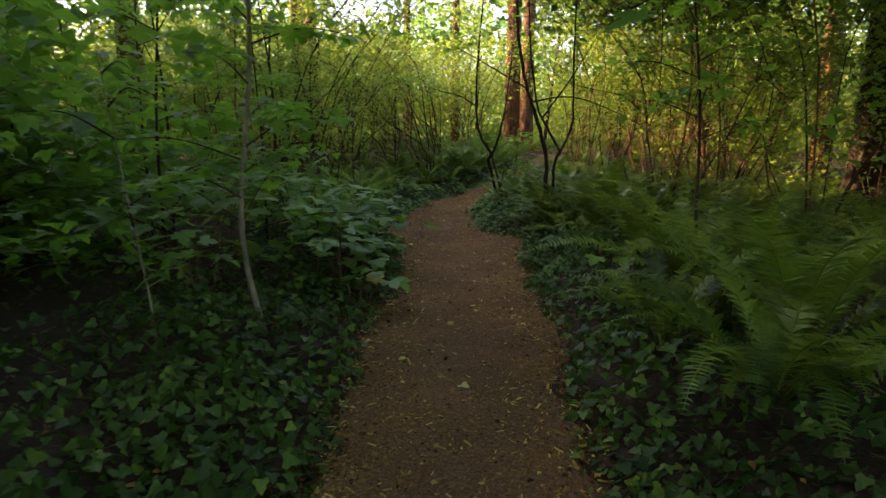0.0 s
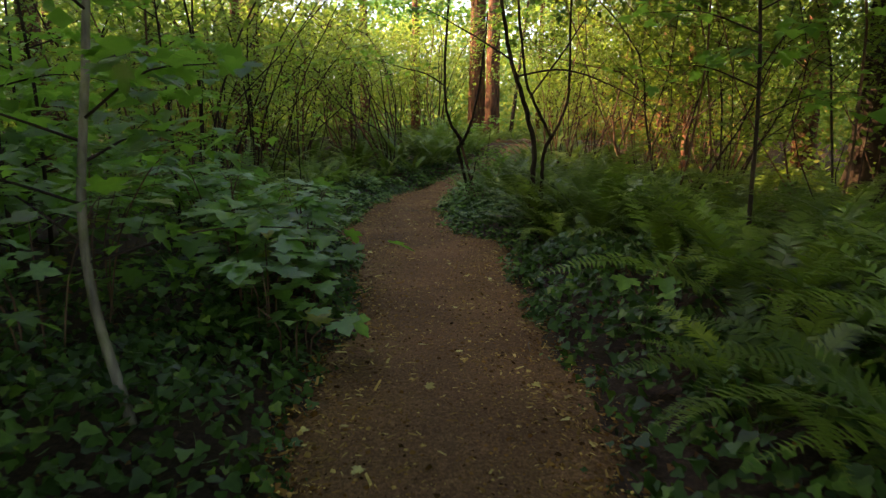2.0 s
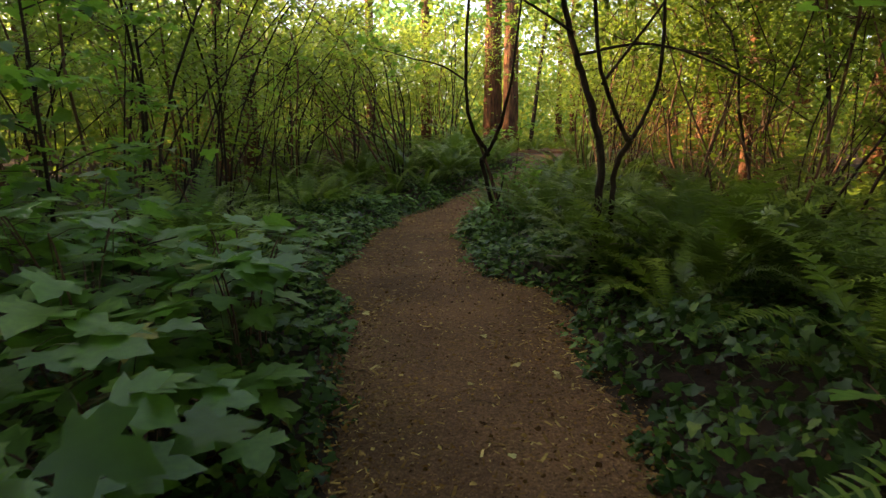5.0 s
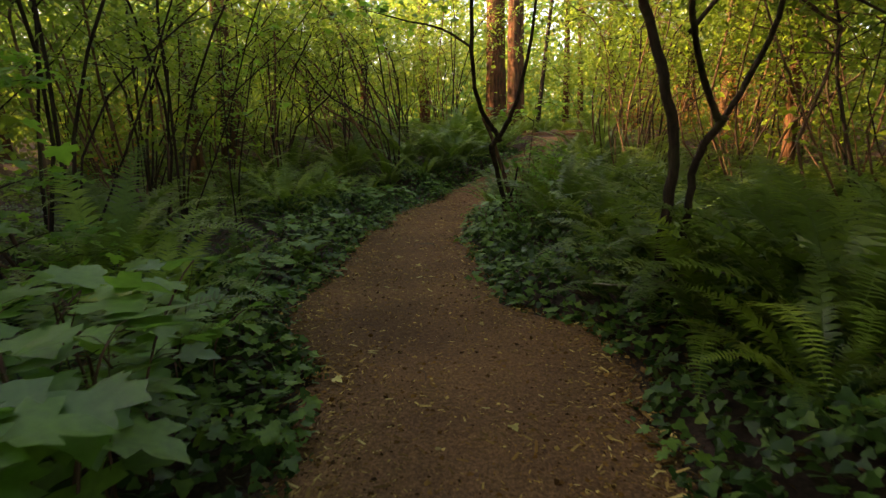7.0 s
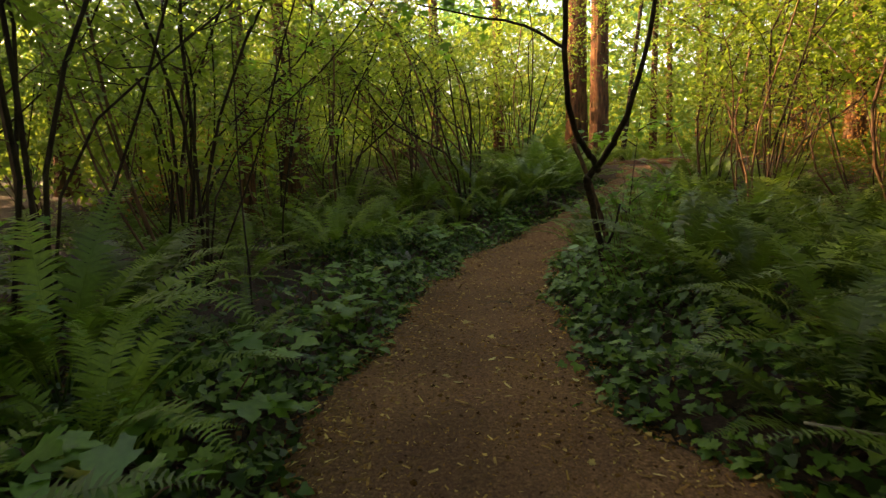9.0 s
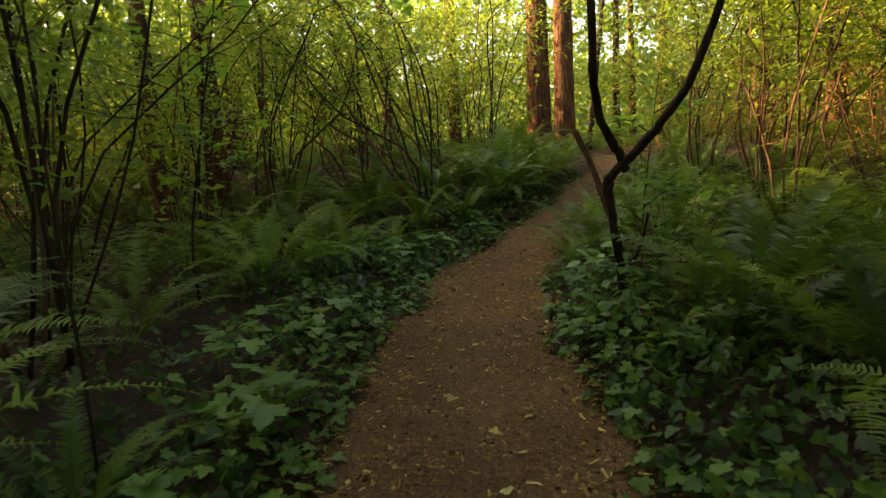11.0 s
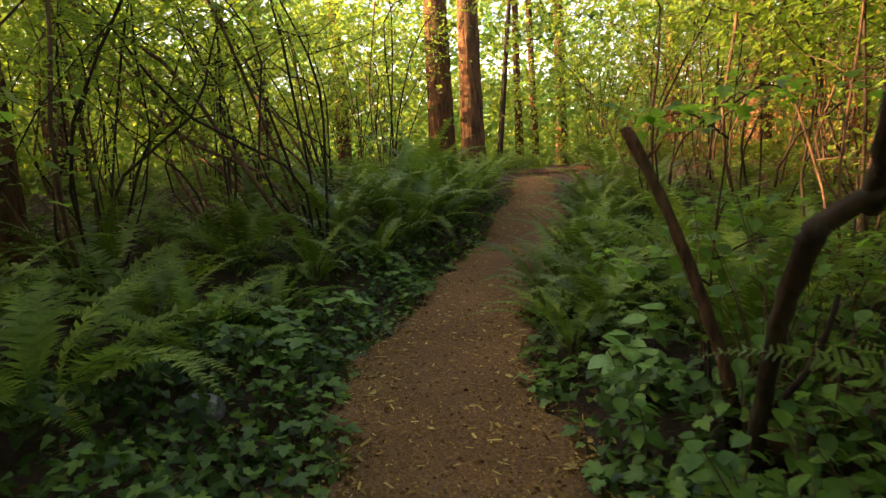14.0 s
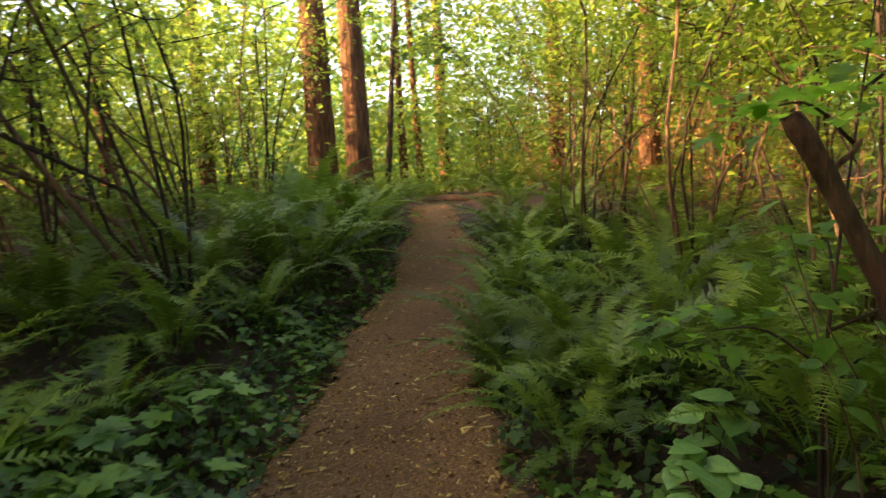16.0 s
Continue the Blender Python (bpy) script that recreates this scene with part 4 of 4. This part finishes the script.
for sx, sy, k in fixed:
    s = rng.uniform(0.8, 1.2)
    copy_thing(HZ[k], pose(sx, sy, float(land(sx, sy)), 0, 0, rng.uniform(-50, 50)) @ Matrix.Diagonal((s, s, s, 1)))


def fir(x, y, r, height, seed, label, lean=(0, 0), mat=M_BARK_FIR, low=0.36):
    """A tall trunk with furrowed bark and a flared foot; its crown is far above the view."""
    g = np.random.default_rng(seed)
    t = tree("tall_tree", label, "tree", x, y, "tall trunks in the woods")
    n, sides = 70, 40 if r > 0.15 else 14
    u = np.linspace(0, 1, n)
    ang = np.linspace(0, 2 * np.pi, sides, endpoint=False)
    rad = r * (1 - 0.55 * u) * (1 + 0.35 * np.exp(-u * height / 0.45))
    furrow = 1 + 0.055 * np.sin(ang[None] * sides / 2.6 + 2.5 * np.sin(u[:, None] * height * 1.2)) + 0.03 * g.standard_normal((n, sides))
    X = rad[:, None] * furrow * np.cos(ang)[None] + lean[0] * u[:, None] * height
    Y = rad[:, None] * furrow * np.sin(ang)[None] + lean[1] * u[:, None] * height
    Z = np.repeat((u * height - 0.1)[:, None], sides, 1)
    k = np.arange(n * sides).reshape(n, sides)
    f = np.stack([k[:-1], np.roll(k[:-1], -1, 1), np.roll(k[1:], -1, 1), k[1:]], -1).reshape(-1, 4)
    part("trunk", mesh_of("trunk", np.stack([X, Y, Z], -1).reshape(-1, 3), f, mat, True), t)
    pieces = []
    for i in range(int(height * 1.6)):
        zz = g.uniform(low, 1.0) * height
        a = g.uniform(0, 6.28)
        L = (1 - zz / height) * 3.0 + 0.8
        p = np.array([lean[0] * zz, lean[1] * zz, zz])
        bl = smooth_line([p, p + (math.cos(a) * L / 2, math.sin(a) * L / 2, 0.05), p + (math.cos(a) * L, math.sin(a) * L, -0.35)], 10)
        pieces.append(spray(bl[2:], g, 34, 0.3, 0.4, (0.14, 0.34), T_SMALL))
    v, f = joined(pieces)
    part("crown", mesh_of("crown", v, f, M_CEDAR), t, "drooping dark green sprays")
    return t


fir(2.35, 26.7, 0.3, 17, 91, "tall fir trunk with furrowed reddish-brown bark")
fir(1.78, 28.6, 0.38, 18, 92, "thick dark fir trunk with furrowed bark")
# darker bark stands in for shade here; low boughs added to block the sun
fir(9.3, 13.4, 0.6, 19, 93, "massive conifer trunk behind the ferns, its shade put into darker bark", (0, 0), M_BARK_DARK, 0.12)
fir(3.2, 27.6, 0.085, 10, 94, "slim dark tree trunk leaning slightly", (0.11, 0.02), M_BARK_DARK)
fir(5.2, 32.6, 0.15, 13, 95, "slim sunlit tree trunk", (0.0, 0))
fir(5.95, 33.0, 0.14, 13, 96, "slim sunlit tree trunk", (-0.02, 0))
for n, (sx, sy, r) in enumerate([(-5.2, 19.5, 0.2), (-8.5, 14.5, 0.25), (-7.5, 26.0, 0.28), (-3.4, 29.5, 0.2), (-12.5, 21.5, 0.3), (8.6, 24.0, 0.24), (11.0, 19.0, 0.3), (9.5, 29.5, 0.25), (13.0, 26.0, 0.3), (-1.2, 33.0, 0.25), (8.0, 36.0, 0.25), (-10.0, 33.0, 0.3), (12.4, 11.5, 0.25), (-4.9, 16.9, 0.13), (6.8, 17.2, 0.12), (-6.9, 3.4, 0.2)]):
    fir(sx, sy, r, rng.uniform(12, 18), 100 + n, "tall tree trunk among the undergrowth")

# ================= logs, fallen branches, stones =================
def log(name, label, pts, radii, mat, seed, sides=12):
    p = np.array(pts, float)
    base = p[0].copy()
    line = smooth_line(p - base, 18)
    ob = new(name, mesh_of(name, *tube(line, radii, sides, 0.06, seed), mat, True))
    ob.location = base
    return tagged(ob, label, "log" if "log" in name else "branch")


log("fallen_log", "rotting brown log lying among ivy and ferns", [(1.05, 13.45, 0.2), (1.7, 13.35, 0.24), (2.5, 13.0, 0.24)], [0.1, 0.11, 0.1], M_SNAG, 41)
log("fallen_log", "mossy log lying across the end of the path", [(2.4, 24.75, 1.16), (3.6, 24.7, 1.2), (5.2, 24.4, 1.22)], [0.12, 0.13, 0.11], M_SNAG, 42)
log("fallen_branch", "pale bare branch lying under the ferns", [(1.15, 9.15, 0.42), (1.6, 9.0, 0.4), (2.0, 8.75, 0.3), (2.3, 8.3, 0.15)], [0.007, 0.009, 0.011], M_BARK_PALE, 43, 7)
log("fallen_branch", "thin pale curved branch among fern fronds", [(1.35, 8.6, 0.55), (1.8, 8.7, 0.6), (2.3, 8.3, 0.35), (2.5, 8.0, 0.15)], [0.004, 0.005, 0.006], M_BARK_PALE, 44, 6)
log("fallen_branch", "dead brown branch leaning in the undergrowth", [(-1.9, 8.5, 0.15), (-2.2, 8.7, 0.5), (-2.6, 8.7, 0.75)], [0.02, 0.016, 0.008], M_BARK_BROWN, 45, 7)


def stone(x, y, size, seed):
    bm = bmesh.new()
    bmesh.ops.create_icosphere(bm, subdivisions=4, radius=1)
    g = np.random.default_rng(seed)
    k = g.uniform(0, 9)
    for vtx in bm.verts:
        c = vtx.co
        d = 1 + 0.22 * noise.noise(c * 1.3 + Vector((k, 0, 0))) + 0.08 * noise.noise(c * 4 + Vector((0, k, 0)))
        vtx.co = Vector((c.x * size[0], c.y * size[1], c.z * size[2])) * d
    me = bpy.data.meshes.new("stone")
    bm.to_mesh(me)
    bm.free()
    me.materials.append(M_STONE)
    ob = new("stone", me)
    ob.location = (x, y, float(land(x, y)) + size[2] * 0.35)
    return tagged(ob, "grey mossy stone half sunk beside the path", "stone")


stone(-1.62, 14.62, (0.13, 0.11, 0.1), 1)
stone(-1.25, 6.25, (0.07, 0.06, 0.05), 2)

# ================= woods all round =================
def foliage(name, label, centres, per, spread, size, mat, seed, tilt=0.8):
    """Leafy boughs: flat clusters of leaves round many centres, as one mass."""
    g = np.random.default_rng(seed)
    c = np.repeat(centres, per, 0)
    n = len(c)
    c = c + g.normal(0, 1, (n, 3)) * np.array(spread)
    tips = g.normal(0, 1, (n, 3)) * (1, 1, 0.3) - (0, 0, 0.3)
    nor = g.normal(0, tilt, (n, 3)) + (0, 0, 1)
    v, f = leaves(T_SMALL, c, tips, nor, g.uniform(*size, n))
    return tagged(new(name, mesh_of(name, v, f, mat)), label, "foliage", kind="stuff")


def boughs(count, x0, x1, y0, y1, z0, z1, power=1.0):
    x, y = rng.uniform(x0, x1, count), rng.uniform(y0, y1, count)
    z = z0 + (z1 - z0) * rng.uniform(0, 1, count) ** power
    return np.stack([x, y, land(x, y) + z], -1)


far = np.vstack([boughs(520, -3, 26, 27.5, 42, 0.3, 10.5, 1.25), boughs(220, -20, -3, 27.5, 40, 0.3, 5.5), boughs(380, 8.5, 24, 8, 32, 0.3, 10, 1.25), boughs(260, -22, -7.5, 18, 30, 0.3, 5.5), boughs(260, -28, -7, 26, 44, 0.1, 3.2)])
foliage("woodland_foliage", "sunlit yellow-green foliage of the woods beyond", far, 100, (0.85, 0.85, 0.34), (0.12, 0.27), M_WOODS, 201)
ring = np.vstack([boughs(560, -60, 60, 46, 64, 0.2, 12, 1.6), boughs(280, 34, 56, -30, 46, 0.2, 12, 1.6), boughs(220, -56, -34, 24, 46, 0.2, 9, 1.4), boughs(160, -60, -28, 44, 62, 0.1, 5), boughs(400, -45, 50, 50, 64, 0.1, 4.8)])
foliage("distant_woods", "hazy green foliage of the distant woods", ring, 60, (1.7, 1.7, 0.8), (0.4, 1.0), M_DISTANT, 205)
# foliage beside and behind the walk, mostly out of view, added to hold light back
near_left = np.vstack([boughs(330, -22, -6.5, -12, 5, 0.2, 9), boughs(90, -7.0, -2.6, -6, 2.0, 2.8, 5.5), boughs(160, -7.5, -4.6, -4, 8, 0.1, 3)])
# wall of leaves added off to the left, to stop sun reaching the path
foliage("sun_block_foliage", "foliage wall out of view, added to keep the sun off the path", np.vstack([boughs(420, -26, -14, -6, 11.5, 0.3, 15), boughs(190, -23, -15, 11, 19.5, 3.0, 7.8)]), 60, (1.2, 1.2, 0.6), (0.4, 0.8), M_MAPLE, 208)
behind = np.vstack([boughs(260, -14, 14, -20, -6, 0.3, 9), boughs(260, 6.5, 20, -8, 9, 0.3, 10)])
foliage("woodland_foliage", "dense foliage round the path, largely unseen and added for shade", np.vstack([near_left, behind]), 60, (0.9, 0.9, 0.3), (0.18, 0.4), M_MAPLE, 202)
# leaf roof above the view, added for shade; a gap lets skylight in
roof = np.vstack([boughs(330, -10, 10, -10, 9, 4.8, 9.5), boughs(90, -1, 10, 9, 15, 5.0, 9.5)])
roof = roof[(roof[:, 0] < -6.5) | (roof[:, 0] > 0.3) | (roof[:, 1] < 3.6)]
foliage("shade_canopy", "unseen leafy canopy added over the path for shade", roof, 60, (0.95, 0.95, 0.25), (0.16, 0.34), M_MAPLE, 203)
# second unseen leaf roof, added to darken the sides of the path
roof = np.vstack([boughs(360, 1.6, 9.5, -1, 14, 4.6, 8.5), boughs(110, 2.4, 10, 12, 18, 5.2, 8.5), boughs(45, -9, -1.5, 8.5, 14, 6.0, 9.5), boughs(130, -6.5, -0.4, -4, 3.2, 4.4, 8)])
foliage("shade_canopy", "unseen dense canopy added over the undergrowth to darken it", roof, 60, (0.9, 0.9, 0.25), (0.16, 0.34), M_CEDAR, 209)
# boughs added mostly above the view, to put the ferns in shade
low = np.vstack([boughs(110, 2.1, 9, -1, 12, 3.8, 6.5), boughs(25, 2.2, 6, 10, 15, 4.0, 6), boughs(50, -5.5, -2.0, -4, 2.0, 2.9, 5)])
foliage("shade_boughs", "dark drooping conifer boughs, mostly out of view, added to shade the ferns", low, 70, (0.7, 0.7, 0.2), (0.12, 0.3), M_CEDAR, 207, 0.5)
understory = np.vstack([boughs(640, -14, 15, 9, 36, 1.0, 5.4), boughs(90, -13, -3.5, 20, 28, 1.8, 6.5)])
keep = (understory[:, 0] < -3.0 + np.clip(understory[:, 1] - 18, 0, 9) * 0.3) | (understory[:, 0] > 3.6 + np.clip(understory[:, 1] - 15, 0, 12) * 0.28)
foliage("understory_foliage", "leafy undergrowth of bushes in the woods", understory[keep], 50, (0.5, 0.5, 0.2), (0.08, 0.16), M_HAZEL, 204)
brush = np.vstack([boughs(80, 5.5, 14, 19, 28, 0.2, 2.6), boughs(14, -9, -6, 16, 22, 0.2, 1.8)])
foliage("dry_brush", "rusty brown dead brushwood in the undergrowth, orange sunlight put into its colour", brush, 150, (0.5, 0.5, 0.3), (0.03, 0.09), M_RUST_LIT, 206)

# fern undergrowth further off, as one mass
FAR_FRONDS = [frond_mesh(0.9 + 0.1 * k, 52 + 6 * k, 85 + 8 * k, 0.05 * (k - 1), 13, 90 + k, 2.6) for k in range(4)]
fx_, fy_ = scatter(860, -9, 11, 6, 29, lambda x, y: np.where((beside(x, y) > 2.6) | (y > 25.4), np.where((x < 0) & (y < 9), 0.0, 1.0), 0.0))
pieces = []
for x_, y_ in zip(fx_, fy_):
    a0 = rng.uniform(0, 6.28)
    for i in range(8):
        dv, df = FAR_FRONDS[int(rng.integers(0, 4))]
        a = a0 + i * 0.785 + rng.uniform(-0.3, 0.3)
        ca, sa = math.cos(a), math.sin(a)
        s = rng.uniform(0.75, 1.2)
        pieces.append((np.stack([dv[:, 0] * ca - dv[:, 1] * sa, dv[:, 0] * sa + dv[:, 1] * ca, dv[:, 2]], -1) * s + (x_, y_, float(land(x_, y_))), df))
v, f = joined(pieces[:5600])
tagged(new("fern_undergrowth", mesh_of("fern_undergrowth", v, f, M_FERN_FAR)), "ferns covering the floor of the woods beyond", "ferns", kind="stuff")
